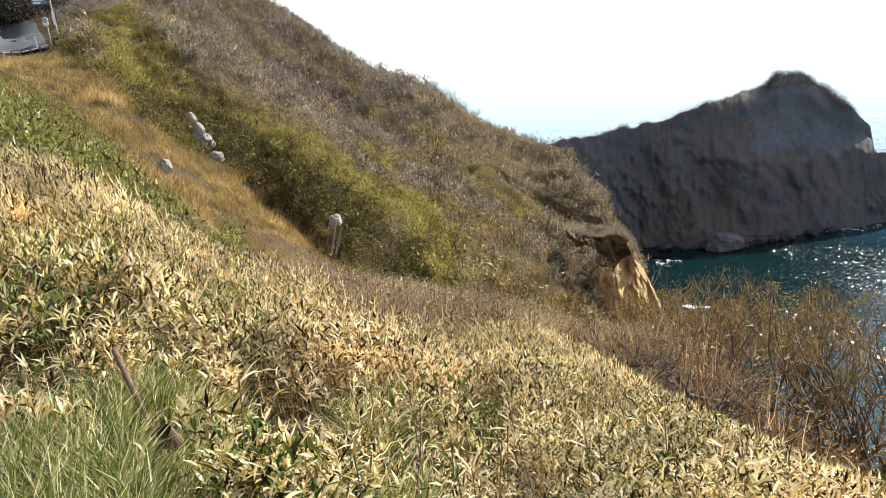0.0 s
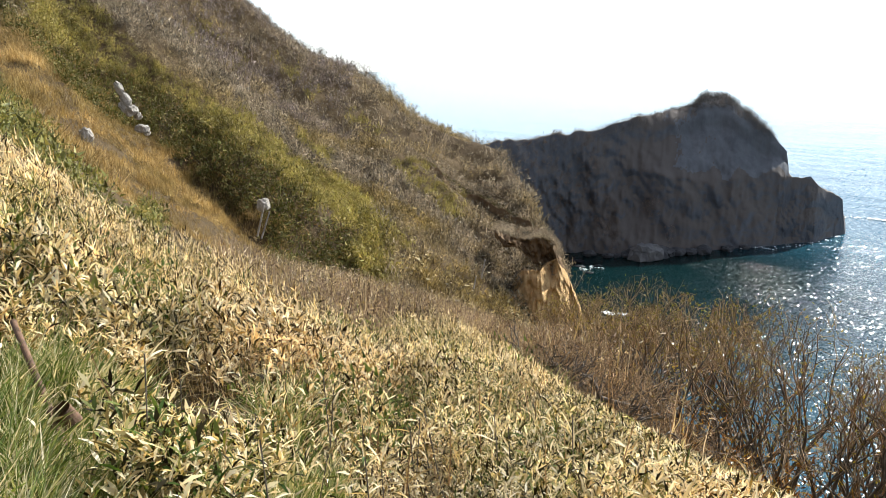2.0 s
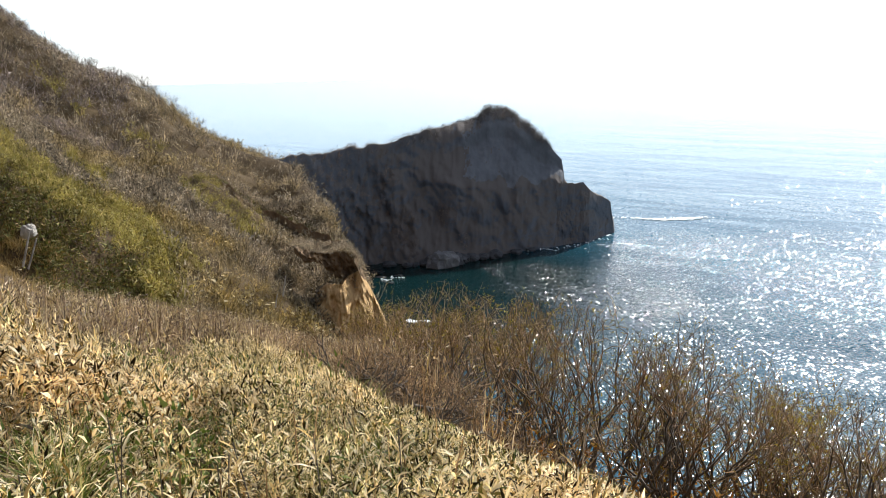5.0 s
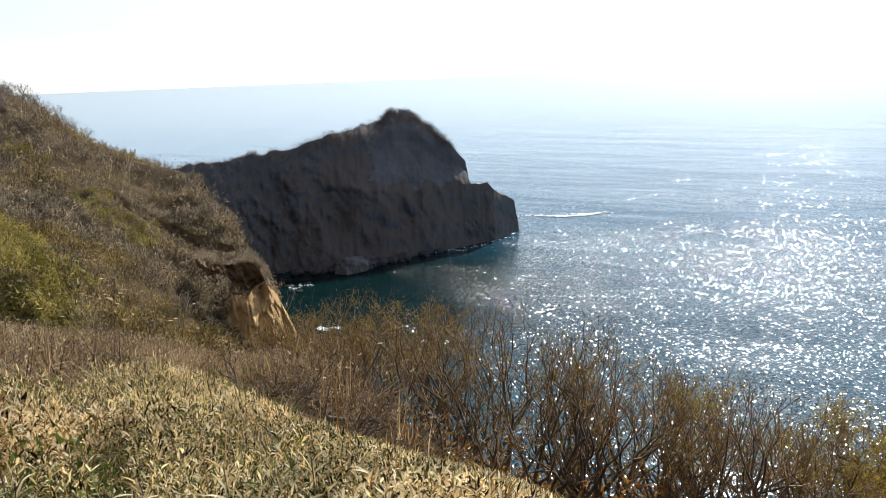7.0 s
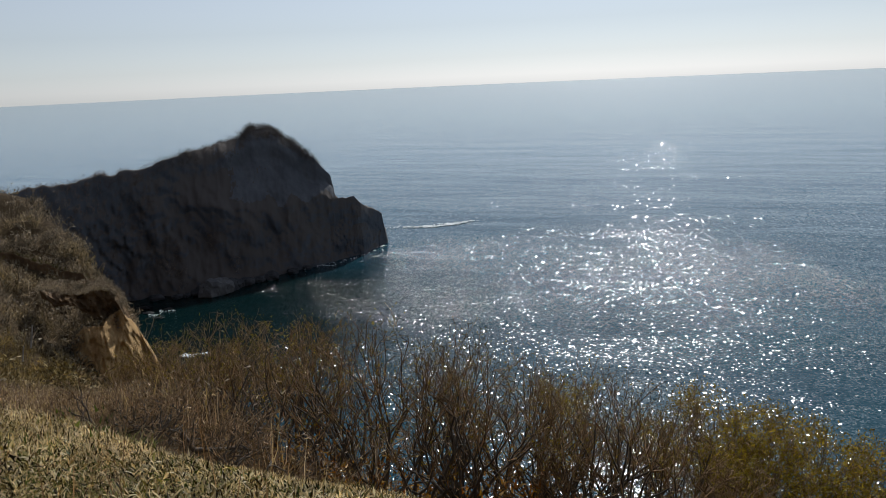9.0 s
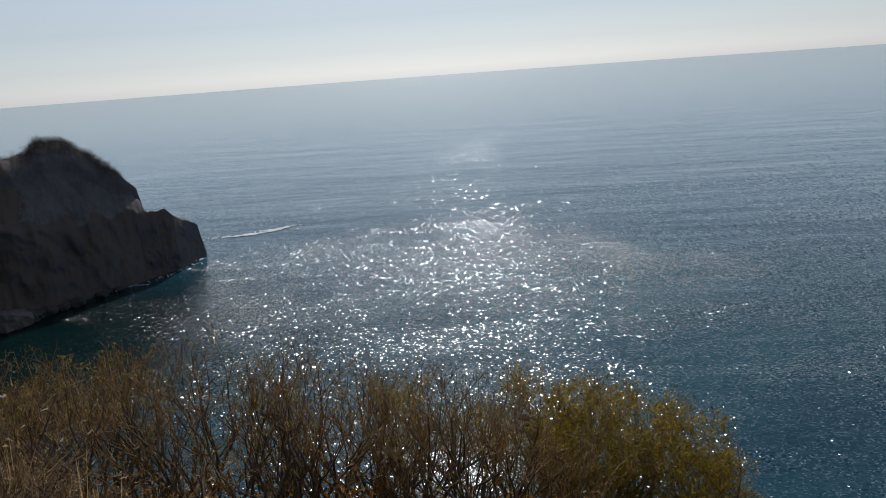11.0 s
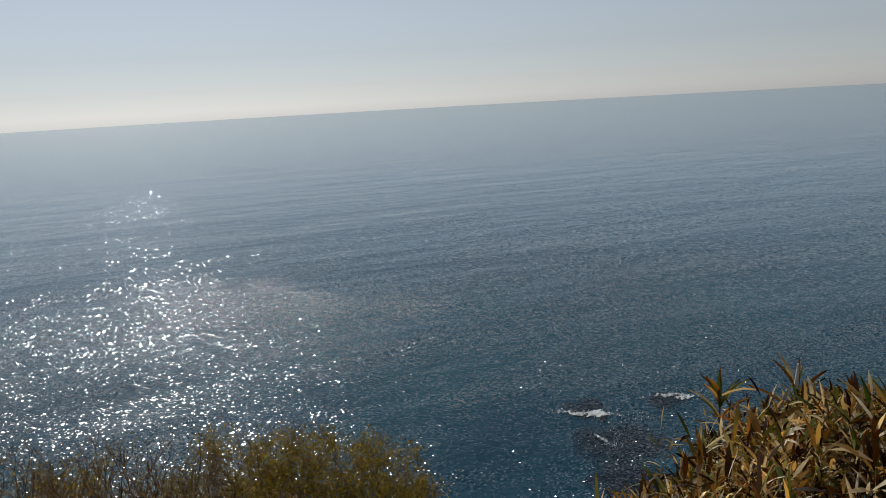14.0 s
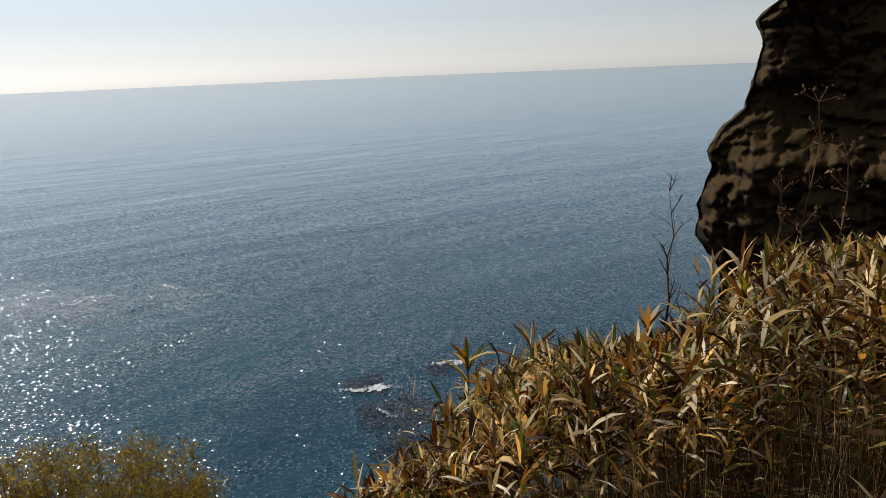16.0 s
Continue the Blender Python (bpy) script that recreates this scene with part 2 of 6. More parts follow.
GRASS = leaf_mat("spring grass", [(0.0, (0.08, 0.12, 0.03)), (0.4, (0.20, 0.25, 0.07)), (0.6, (0.34, 0.36, 0.15)), (0.8, (0.58, 0.54, 0.33)), (1.0, (0.80, 0.74, 0.54))], 0.4, 0.5, spec=0.15)
DRY_GRASS = leaf_mat("ochre dead grass", [(0.0, (0.20, 0.132, 0.048)), (0.5, (0.45, 0.325, 0.13)), (1.0, (0.70, 0.555, 0.28))], 0.25, 0.7, [(0.0, (0.145, 0.10, 0.038)), (0.5, (0.335, 0.252, 0.10)), (1.0, (0.48, 0.395, 0.18))], 0.16, 0.1, vary=(0.55, 0.42, 1.38))
BRUSH = leaf_mat("bare brush twigs", [(0.0, (0.056, 0.047, 0.037)), (0.4, (0.19, 0.165, 0.125)), (0.8, (0.365, 0.32, 0.245)), (1.0, (0.60, 0.54, 0.41))], 0.3, 0.7,
                 [(0.0, (0.07, 0.052, 0.022)), (0.4, (0.24, 0.19, 0.075)), (0.8, (0.38, 0.31, 0.12)), (1.0, (0.54, 0.44, 0.21))], 0.06, 0.15, (0.47, 0.65), vary=(0.42, 0.4, 1.5))
# Darker than the hillside brush: the headland's shade is put into this colour.
HEAD_BRUSH_SHADED = leaf_mat("brown headland scrub with painted shade", [(0.0, (0.07, 0.063, 0.058)), (0.5, (0.175, 0.152, 0.135)), (1.0, (0.34, 0.30, 0.26))], 0.05, 0.7, [(0.0, (0.09, 0.062, 0.05)), (0.5, (0.2, 0.142, 0.11)), (1.0, (0.33, 0.26, 0.20))], 0.03, 0.15, vary=(0.15, 0.6, 1.3))
REDDISH = leaf_mat("reddish bare twigs", [(0.0, (0.08, 0.058, 0.042)), (0.35, (0.25, 0.185, 0.13)), (0.65, (0.48, 0.38, 0.265)), (0.82, (0.40, 0.32, 0.13)), (1.0, (0.80, 0.70, 0.52))], 0.3, 0.6, spec=0.12, vary=(0.7, 0.32, 1.4))
RUSSET = leaf_mat("olive and russet undergrowth", [(0.0, (0.10, 0.05, 0.015)), (0.4, (0.34, 0.16, 0.03)), (0.7, (0.36, 0.25, 0.045)), (1.0, (0.5, 0.29, 0.07))], 0.45, 0.6)
OLIVE = leaf_mat("budding olive leaves", [(0.0, (0.10, 0.08, 0.03)), (0.35, (0.235, 0.215, 0.07)), (0.75, (0.37, 0.35, 0.12)), (1.0, (0.46, 0.39, 0.20))], 0.4, 0.6, spec=0.12, vary=(0.42, 0.5, 1.4))
DARK_LEAF = leaf_mat("dark evergreen leaves", [(0.0, (0.06, 0.06, 0.022)), (0.5, (0.14, 0.145, 0.045)), (0.8, (0.24, 0.21, 0.08)), (1.0, (0.30, 0.2, 0.1))], 0.25, 0.7, spec=0.08, vary=(0.6, 0.5, 1.4))
BUDS = leaf_mat("tree buds", [(0.0, (0.13, 0.09, 0.017)), (0.5, (0.30, 0.245, 0.034)), (0.8, (0.39, 0.35, 0.055)), (1.0, (0.52, 0.40, 0.085))], 0.5, 0.6, spec=0.1)
BARK = plain_mat("grey brown bark", (0.055, 0.044, 0.034), (0.17, 0.14, 0.105), 0.85, 0, 6, 0.02)
TWIG = leaf_mat("fine twigs", [(0.0, (0.12, 0.08, 0.045)), (0.6, (0.34, 0.235, 0.13)), (1.0, (0.56, 0.41, 0.24))], 0.3, 0.6, spec=0.15)
TWIG_FAR = leaf_mat("grey far twigs", [(0.0, (0.06, 0.048, 0.038)), (1.0, (0.15, 0.12, 0.09))], 0.1, 0.7)
PURPLE_TWIG = leaf_mat("grey-purple bare twigs", [(0.0, (0.085, 0.072, 0.070)), (0.5, (0.235, 0.20, 0.185)), (1.0, (0.46, 0.40, 0.36))], 0.2, 0.7, spec=0.1, vary=(0.3, 0.5, 1.35))
EVERGREEN = leaf_mat("evergreen needles", [(0.0, (0.012, 0.016, 0.010)), (0.6, (0.03, 0.037, 0.02)), (1.0, (0.07, 0.07, 0.04))], 0.1, 0.6)
WET_ROCK = rock_mat("wet black reef rock", (0.004, 0.005, 0.007), (0.009, 0.010, 0.013), (0.018, 0.018, 0.020), 0.3, 1.0, 0.2)
WET_ROCK.node_tree.nodes["Principled BSDF"].inputs["Roughness"].default_value = 0.5
DARK_STONE = rock_mat("dark shore stone", (0.035, 0.036, 0.04), (0.075, 0.074, 0.078), (0.12, 0.115, 0.11), 0.2, 0.6, 0.3)
PALE_ROCK_DULL = rock_mat("dull grey shore rock", (0.085, 0.085, 0.09), (0.17, 0.165, 0.165), (0.27, 0.255, 0.24), 0.2, 0.6, 0.3)
BANK = rock_mat("brown earth bank", (0.09, 0.06, 0.036), (0.19, 0.125, 0.07), (0.32, 0.21, 0.11), 0.3, 0.9, 0.3)
LOW_GREEN = leaf_mat("green creeping shrub leaves", [(0.0, (0.06, 0.058, 0.02)), (0.4, (0.17, 0.18, 0.05)), (0.75, (0.30, 0.30, 0.085)), (1.0, (0.44, 0.38, 0.16))], 0.3, 0.5, vary=(0.7, 0.42, 1.4))
WOODS = leaf_mat("dark evergreen woods", [(0.0, (0.024, 0.023, 0.02)), (0.5, (0.058, 0.054, 0.044)), (1.0, (0.12, 0.102, 0.082))], 0.15, 0.75, spec=0.08, vary=(0.2, 0.55, 1.3))
LEAF_SINGLE = leaf_mat("rust and straw bamboo leaf", [(0.0, (0.13, 0.17, 0.035)), (0.25, (0.29, 0.27, 0.06)), (0.36, (0.30, 0.13, 0.025)), (0.6, (0.42, 0.23, 0.055)), (0.8, STRAW), (1.0, PALE)], 0.45, 0.5, single=True, spec=0.15)
STRAW_SINGLE = leaf_mat("straw bamboo leaf", [(0.0, (0.10, 0.15, 0.035)), (0.15, (0.2, 0.15, 0.05)), (0.4, (0.48, 0.37, 0.16)), (0.65, (0.68, 0.57, 0.32)), (1.0, (0.95, 0.88, 0.66))], 0.4, 0.4, single=True)
THICKET = leaf_mat("rusty bamboo leaves", [(0.0, (0.026, 0.01, 0.004)), (0.32, (0.14, 0.062, 0.013)), (0.46, (0.44, 0.25, 0.055)), (0.54, (0.80, 0.62, 0.30)), (0.64, (0.98, 0.92, 0.70)), (0.72, (0.66, 0.45, 0.14)), (0.84, (0.28, 0.24, 0.045)), (1.0, (0.10, 0.14, 0.028))], 0.42, 0.55, spec=0.2, vary=(2.6, 0.35, 1.35))
SHRUB_GREEN = leaf_mat("fresh green shrub leaves", [(0.0, (0.05, 0.085, 0.018)), (0.5, (0.13, 0.18, 0.04)), (1.0, (0.26, 0.30, 0.085))], 0.3, 0.4)
WEED = leaf_mat("dry brown weed", [(0.0, (0.05, 0.03, 0.016)), (0.5, (0.14, 0.08, 0.04)), (1.0, (0.30, 0.19, 0.10))], 0.2, 0.7, spec=0.1)
FOAM = leaf_mat("sea foam", [(0.0, (0.75, 0.8, 0.8)), (1.0, (0.9, 0.92, 0.92))], 0.0, 0.7)
ASPHALT = plain_mat("worn asphalt", (0.07, 0.07, 0.075), (0.11, 0.11, 0.11), 0.9, 0, 3, 0.01)
RUST = plain_mat("rusted iron", (0.07, 0.042, 0.027), (0.2, 0.115, 0.07), 0.8, 0.3, 20, 0.01)
WHITE_PAINT = plain_mat("white paint", (0.7, 0.7, 0.68), (0.8, 0.8, 0.78), 0.5, 0, 5, 0.003)
GREY_METAL = plain_mat("galvanised steel", (0.30, 0.31, 0.32), (0.42, 0.43, 0.44), 0.5, 0.6, 6, 0.003)
RAIL_PAINT = plain_mat("weathered cream paint", (0.36, 0.31, 0.22), (0.56, 0.50, 0.38), 0.7, 0, 3, 0.004)
BLUE_SIGN = plain_mat("faded blue sign", (0.09, 0.125, 0.18), (0.14, 0.18, 0.25), 0.5, 0, 3, 0.002)

# ---- building helpers ----


def mesh(name, verts, faces, mat, smooth=False):
    me = bpy.data.meshes.new(name)
    v = np.asarray(verts, dtype=np.float32).reshape(-1, 3)
    f = np.asarray(faces, dtype=np.int32)
    k = f.shape[1]
    me.vertices.add(len(v))
    me.vertices.foreach_set("co", v.ravel())
    me.loops.add(f.size)
    me.loops.foreach_set("vertex_index", f.ravel())
    me.polygons.add(len(f))
    me.polygons.foreach_set("loop_start", np.arange(0, f.size, k, dtype=np.int32))
    me.polygons.foreach_set("loop_total", np.full(len(f), k, dtype=np.int32))
    if smooth:
        me.polygons.foreach_set("use_smooth", np.ones(len(f), dtype=bool))
    me.update(calc_edges=True)
    me.materials.append(mat)
    return me


def part(name, bm, mat, parent, label=""):
    me = bpy.data.meshes.new(name)
    bm.to_mesh(me)
    bm.free()
    me.materials.append(mat)
    ob = new(name, me)
    ob.parent = parent
    return tagged(ob, label)


def part_mesh(name, me, parent, label=""):
    ob = new(name, me)
    ob.parent = parent
    return tagged(ob, label)


def thing(name, m, label, category, group=""):
    ob = new(name)
    ob.empty_display_size = 0.2
    ob.matrix_world = m
    return tagged(ob, label, category, group)


def hash01(ix, iy, iz, seed):
    h = (ix * 374761393 + iy * 668265263 + iz * 2147483647 + seed * 974634777) & 0xFFFFFFFF
    h = ((h ^ (h >> 13)) * 1274126177) & 0xFFFFFFFF
    return ((h ^ (h >> 16)) & 0xFFFF) / 65535.0


def vnoise(x, y, z=0.0, seed=0):
    """Smooth value noise, -1 to 1."""
    x, y, z = np.broadcast_arrays(np.asarray(x, float), y, z)
    i, j, k = (np.floor(q).astype(np.int64) for q in (x, y, z))
    u, v, w = x - i, y - j, z - k
    u, v, w = (q * q * (3 - 2 * q) for q in (u, v, w))
    out = 0
    for a in (0, 1):
        for b in (0, 1):
            for c in (0, 1):
                out = out + hash01(i + a, j + b, k + c, seed) * (u if a else 1 - u) * (v if b else 1 - v) * (w if c else 1 - w)
    return out * 2 - 1


def fbm(x, y, z=0.0, octaves=4, seed=0, gain=0.5):
    s, amp, f, tot = 0, 1.0, 1.0, 0
    for o in range(octaves):
        s = s + amp * vnoise(np.asarray(x) * f, np.asarray(y) * f, np.asarray(z) * f, seed + o)
        tot += amp
        amp, f = amp * gain, f * 2.03
    return s / tot


def polar(a, r):
    """Compass azimuth in degrees and distance to x, y."""
    q = np.radians(a)
    return r * np.sin(q), r * np.cos(q)


# ---- the land: guide lines round the viewpoint (azimuth, distance, height against the eye) ----
FOOT = [(-180, 5, -1.5), (-75, 5, -1.5), (-52, 5, -1.8), (-44, 5, -2.4), (-25, 5, -3.0), (-6, 5, -3.2), (10, 5, -3.4), (30, 5, -3.7), (50, 4.5, -3.6),
        (60, 4, -3.2), (70, 3.5, -2.6), (80, 3.5, -2.2), (90, 3.5, -1.9), (100, 4, -1.7), (120, 5, -1.5), (180, 5, -1.5)]
BROW = [(-180, 14, -1.2), (-75, 12, -0.6), (-55.7, 12, -1.1), (-49.7, 13, -2.1), (-42.8, 15, -3.7), (-34.6, 20, -5.8), (-28, 24, -7.7), (-21, 28, -9.9),
        (-14.8, 32, -12.5), (-9, 24, -11.2), (-4, 16, -9.2), (5, 13, -8.8), (20, 13, -10.4), (35, 13, -10.8), (50, 12, -10.2), (58, 8, -6.8), (65, 5.5, -4.8),
        (72, 5.5, -4.4), (80, 5.5, -3.8), (90, 6, -3.4), (100, 7, -2.8), (115, 10, -1.8), (180, 14, -1.2)]
DIP = [(-180, 28, 0), (-75, 28, 1), (-55, 28, -.2), (-49, 28, -2.6), (-43, 28, -6.1), (-35, 32, -9.5), (-28, 36, -11.8), (-21, 40, -15), (-14.8, 44, -19),
       (-9, 36, -18), (-4, 26, -16.5), (5, 24, -17), (20, 26, -19.5), (35, 26, -20.5), (48, 25, -20.5), (56, 22, -17), (65, 16, -15), (80, 16, -14),
       (90, 18, -14), (100, 20, -10), (115, 24, -3), (180, 28, 0)]
TOE = [(-180, 45, 2), (-75, 45, 4), (-55, 45, 1), (-49, 45, -2.5), (-43, 42, -7), (-35, 40, -10.5), (-30, 44, -13.8), (-21, 52, -18.5), (-14.8, 58, -23),
       (-9, 46, -30), (-4, 36, -28), (5, 34, -28), (35, 38, -32), (56, 32, -32), (65, 26, -30), (90, 26, -30), (100, 28, -24), (115, 34, -2), (180, 45, 2)]
GULLY = [(-180, 70, 5), (-75, 85, 8), (-54, 84, 6.2), (-49, 82, 6), (-46.4, 76, -.8), (-44, 71, -5.3), (-40.6, 63, -8.6), (-38, 57, -9.9), (-35.8, 50, -10.9),
         (-33.4, 47, -11.9), (-28, 50, -15.5), (-21.1, 61, -18.6), (-16.8, 61, -21.3), (-13.5, 65, -25), (-10.3, 64, -28), (-9, 60, -40), (-4, 50, -44),
         (35, 50, -44), (65, 44, -46), (90, 44, -46), (115, 60, 0), (180, 70, 5)]
SPUR = [(-180, 90, 8), (-75, 95, 10), (-54, 92, 7.2), (-51, 92, 8), (-46.9, 94, 8.6), (-42.3, 85, -.47), (-39.1, 77, -6.2), (-35.1, 66, -9.4), (-30.6, 60, -13.5),
        (-27.3, 60, -16.2), (-23.8, 68, -16), (-18.8, 68, -19.4), (-14.5, 70, -23.3), (-12, 69, -25), (-10.5, 69, -26), (-9, 66, -52), (35, 62, -58),
        (90, 60, -58), (115, 75, 4), (180, 90, 8)]
LIP = [(-180, 100, 9.5), (-75, 106, 13.6), (-54, 102, 10.1), (-46.9, 100, 11.2), (-42.3, 92, 2.8), (-39.1, 86, -2), (-35.1, 80, -7.2), (-30.6, 75, -11.9), (-27.3, 73, -14.2),
       (-23.8, 80, -15.7), (-18.8, 78, -19.2), (-15.3, 73, -22.6), (-14.5, 71.5, -21.9), (-13.8, 71, -21.3), (-12.8, 71.5, -21.2), (-12, 71.5, -20.4), (-11.4, 71.5, -19.6),
       (-10.9, 71.5, -20.4), (-10.5, 71, -22.5), (-9.6, 69, -40), (-9, 68, -54), (35, 66, -59), (90, 65, -59), (115, 80, 5.5), (180, 100, 9.5)]
SCAR = [(-180, 120, 12), (-75, 130, 22), (-55, 125, 17), (-47, 125, 18), (-40, 118, 8), (-33, 112, -3.5), (-27, 108, -10.5), (-22, 105, -15), (-18, 100, -19),
        (-13.4, 88, -20), (-12.1, 82, -20.4), (-11.2, 76, -21.8), (-10.8, 73, -23), (-10.3, 71, -25), (-9, 70, -57), (35, 75, -60), (90, 75, -60), (115, 90, 8), (180, 120, 12)]
CREST = [(-180, 150, 16), (-75, 150, 27), (-55, 150, 28.5), (-51.6, 152, 28.5), (-48.9, 160, 34), (-47.3, 165, 36), (-44, 165, 32.8), (-40.6, 160, 25.8),
         (-37, 155, 16.5), (-33, 152, 7.4), (-30, 150, 1.2), (-25.5, 146, -3.6), (-22.7, 142, -10), (-18.4, 134, -14.7), (-15, 112, -17.1), (-13.3, 98, -19.4),
         (-12.1, 86, -20.1), (-11.2, 79, -21.7), (-10.8, 75, -23), (-10.3, 73, -25), (-9, 72, -58), (35, 90, -61), (90, 90, -61), (115, 120, 12), (180, 150, 16)]
BACK = [(-180, 300, 0), (-75, 300, 8), (-40, 290, -5), (-33, 260, -20), (-25, 220, -45), (-18.4, 175, -34), (-15, 150, -45), (-13.3, 125, -55), (-12, 112, -59),
        (-10.3, 90, -60), (-9, 85, -60), (35, 110, -62), (100, 110, -62), (115, 200, 0), (180, 300, 0)]
OUTER = [(-180, 900, -20), (-75, 900, -30), (-40, 450, -62), (-20, 300, -62), (100, 200, -63), (120, 900, -30), (180, 900, -20)]
TABLE_A = np.arange(-180, 180.01, 0.1)
_rings = []
for _line in ([(-180, 0.0, -1.6), (180, 0.0, -1.6)], FOOT, BROW, DIP, TOE, GULLY, SPUR, LIP, SCAR, CREST, BACK, OUTER):
    _l = np.array(_line, float)
    _k = np.hanning(11)
    _k /= _k.sum()
    _rz = []
    for _c in (1, 2):
        _v = np.interp(TABLE_A, _l[:, 0], _l[:, _c])
        _rz.append(np.convolve(np.pad(_v, 5, mode="edge"), _k, mode="valid"))
    _rings.append(_rz)
RING_R = np.array([q[0] for q in _rings])
RING_Z = np.array([q[1] for q in _rings])


def guide(line, a, col=1):
    l = np.array(line, float)
    return np.interp(a, l[:, 0], l[:, col])


def relief(a, r):
    """Height of the land at azimuth a and distance r, against sea level."""
    a, r = np.broadcast_arrays(np.asarray(a, float), np.asarray(r, float))
    shape = a.shape
    a, r = a.ravel(), r.ravel()
    i = np.clip(np.round((a + 180) / 0.1).astype(int), 0, len(TABLE_A) - 1)
    R, Z = RING_R[:, i], RING_Z[:, i]
    h = np.maximum(np.diff(R, axis=0), 0.3)
    d = np.diff(Z, axis=0) / h
    s = np.zeros_like(R)
    same = d[1:] * d[:-1] > 0
    s[1:-1] = np.where(same, 2 * d[1:] * d[:-1] / np.where(same, d[1:] + d[:-1], 1), 0)
    s[0], s[-1] = d[0], 0
    k = np.clip((R[1:-1] <= r).sum(0), 0, len(R) - 2)
    c = np.arange(len(a))
    t = np.clip((r - R[k, c]) / h[k, c], 0, 1)
    H = h[k, c]
    z = (2 * t**3 - 3 * t**2 + 1) * Z[k, c] + (t**3 - 2 * t**2 + t) * H * s[k, c] + (3 * t**2 - 2 * t**3) * Z[k + 1, c] + (t**3 - t**2) * H * s[k + 1, c]
    x, y = polar(a, r)
    u, w = 0.97 * x - 0.24 * y, 0.24 * x + 0.97 * y
    hill = np.clip((r - 52) / 14, 0, 1) * np.clip((165 - r) / 30, 0, 1) * np.clip((-11 - a) / 5, 0, 1) * np.clip(np.maximum((a + 51) / 4, (r - 110) / 12), 0, 1)
    z = z + (fbm(u * 0.016, w * 0.075, 0, 3, 15, 0.55) * 3.6 + vnoise(u * 0.05, w * 0.21, 0, 16) * 0.9) * hill
    rib = np.clip((a + 49) / 4, 0, 1) * np.clip((-24.5 - a) / 3, 0, 1)
    z = z + rib * (2.2 * np.exp(-(((r - guide(SPUR, a) - 1) / 5) ** 2)) - 1.9 * np.exp(-(((r - guide(GULLY, a) - 3) / 5) ** 2)))
    rough = fbm(x * 0.12, y * 0.12, 0, 4, 3) * np.clip(r * 0.012, 0, 0.9) + vnoise(x * 0.9, y * 0.9, 0, 9) * np.clip(r * 0.01, 0.02, 0.12)
    return (EYE + z + rough).reshape(shape)


def build_land():
    a = np.concatenate([np.arange(-180, -64, 2.0), np.arange(-64, 112, 0.55), np.arange(112, 180.1, 2.0)])
    r = np.concatenate([[0.001, 0.25], np.geomspace(0.5, 60, 110), np.linspace(61, 180, 100), np.geomspace(185, 900, 30)])
    A, R = np.meshgrid(a, r, indexing="ij")
    x, y = polar(A, R)
    v = np.stack([x, y, relief(A, R)], -1).reshape(-1, 3)
    n, m = len(a), len(r)
    i, j = np.meshgrid(np.arange(n - 1), np.arange(m - 1), indexing="ij")
    q = (i * m + j).ravel()
    f = np.stack([q, q + 1, q + m + 1, q + m], -1)
    ob = new("ground", mesh("ground", v, f, SOIL, True))
    return tagged(ob, "brown hillside falling steeply to the sea", "hillside", kind="structure")


def build_sea():
    """One sheet out to the horizon with a low swell near the shore."""
    a = np.concatenate([np.arange(-180, -34, 3.0), np.arange(-34, 104, 0.6), np.arange(104, 180.1, 4.0)])
    dip = np.concatenate([[80, 60, 45], np.arange(36, 6, -0.25), np.arange(5.8, 1.55, -0.17), np.array([1.4, 1.2, 1.0, 0.85, 0.75, 0.6548])])
    r = EYE / np.tan(np.radians(dip))
    A, R = np.meshgrid(a, r, indexing="ij")
    x, y = polar(A, R)
    h = np.where(R < 1500, fbm(x * 0.02 + y * 0.01, y * 0.05, 0, 3, 82) * 0.25, 0)
    v = np.stack([x, y, h], -1).reshape(-1, 3)
    n, m = len(a), len(r)
    i, j = np.meshgrid(np.arange(n - 1), np.arange(m - 1), indexing="ij")
    p = (i * m + j).ravel()
    f = np.stack([p, p + 1, p + m + 1, p + m], -1)
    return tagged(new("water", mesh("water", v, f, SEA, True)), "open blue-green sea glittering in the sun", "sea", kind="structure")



# ---- headland across the cove ----
HEAD_TOP = [(-26, 190, -26), (-21, 188, -21.5), (-17.8, 190, -20.6), (-14.8, 200, -21.1), (-11.2, 214, -21.3), (-8.5, 222, -20.4), (-6.1, 230, -18.6), (-3.4, 240, -17.2),
            (-1.6, 244, -15.6), (-0.6, 246, -13.8), (0.2, 247, -13.2), (1.2, 247, -15.2), (2.7, 247, -20.2), (3.8, 247, -24), (4.9, 248, -29), (5.15, 249, -35.5), (5.4, 250, -36.8),
            (6.6, 252, -37), (7.9, 254, -42), (8.7, 256, -45), (8.85, 256, -50), (9.0, 256, -54), (9.3, 256, -60)]
HEAD_WATER = [(-26, 168), (-18, 185), (-14, 200), (-10.7, 212), (-7.6, 208), (-4.3, 211), (0.3, 219), (3.5, 228), (7.1, 237), (8.6, 250), (9.3, 254)]


HEAD_LEDGE = [(-6, -7.6), (-3.8, -7.9), (-1, -8.5), (2.7, -8.3), (5.1, -8.5), (9.3, -9.2)]


def head_ledge(A):
    """Height of the ledge between the pale upper wall and the dark lower block."""
    l = np.array(HEAD_LEDGE, float)
    return EYE + 242 * np.tan(np.radians(np.interp(A, l[:, 0], l[:, 1]))) + fbm(A * 1.2, 0.0, 5.0, 3, 28, 0.6) * 1.0


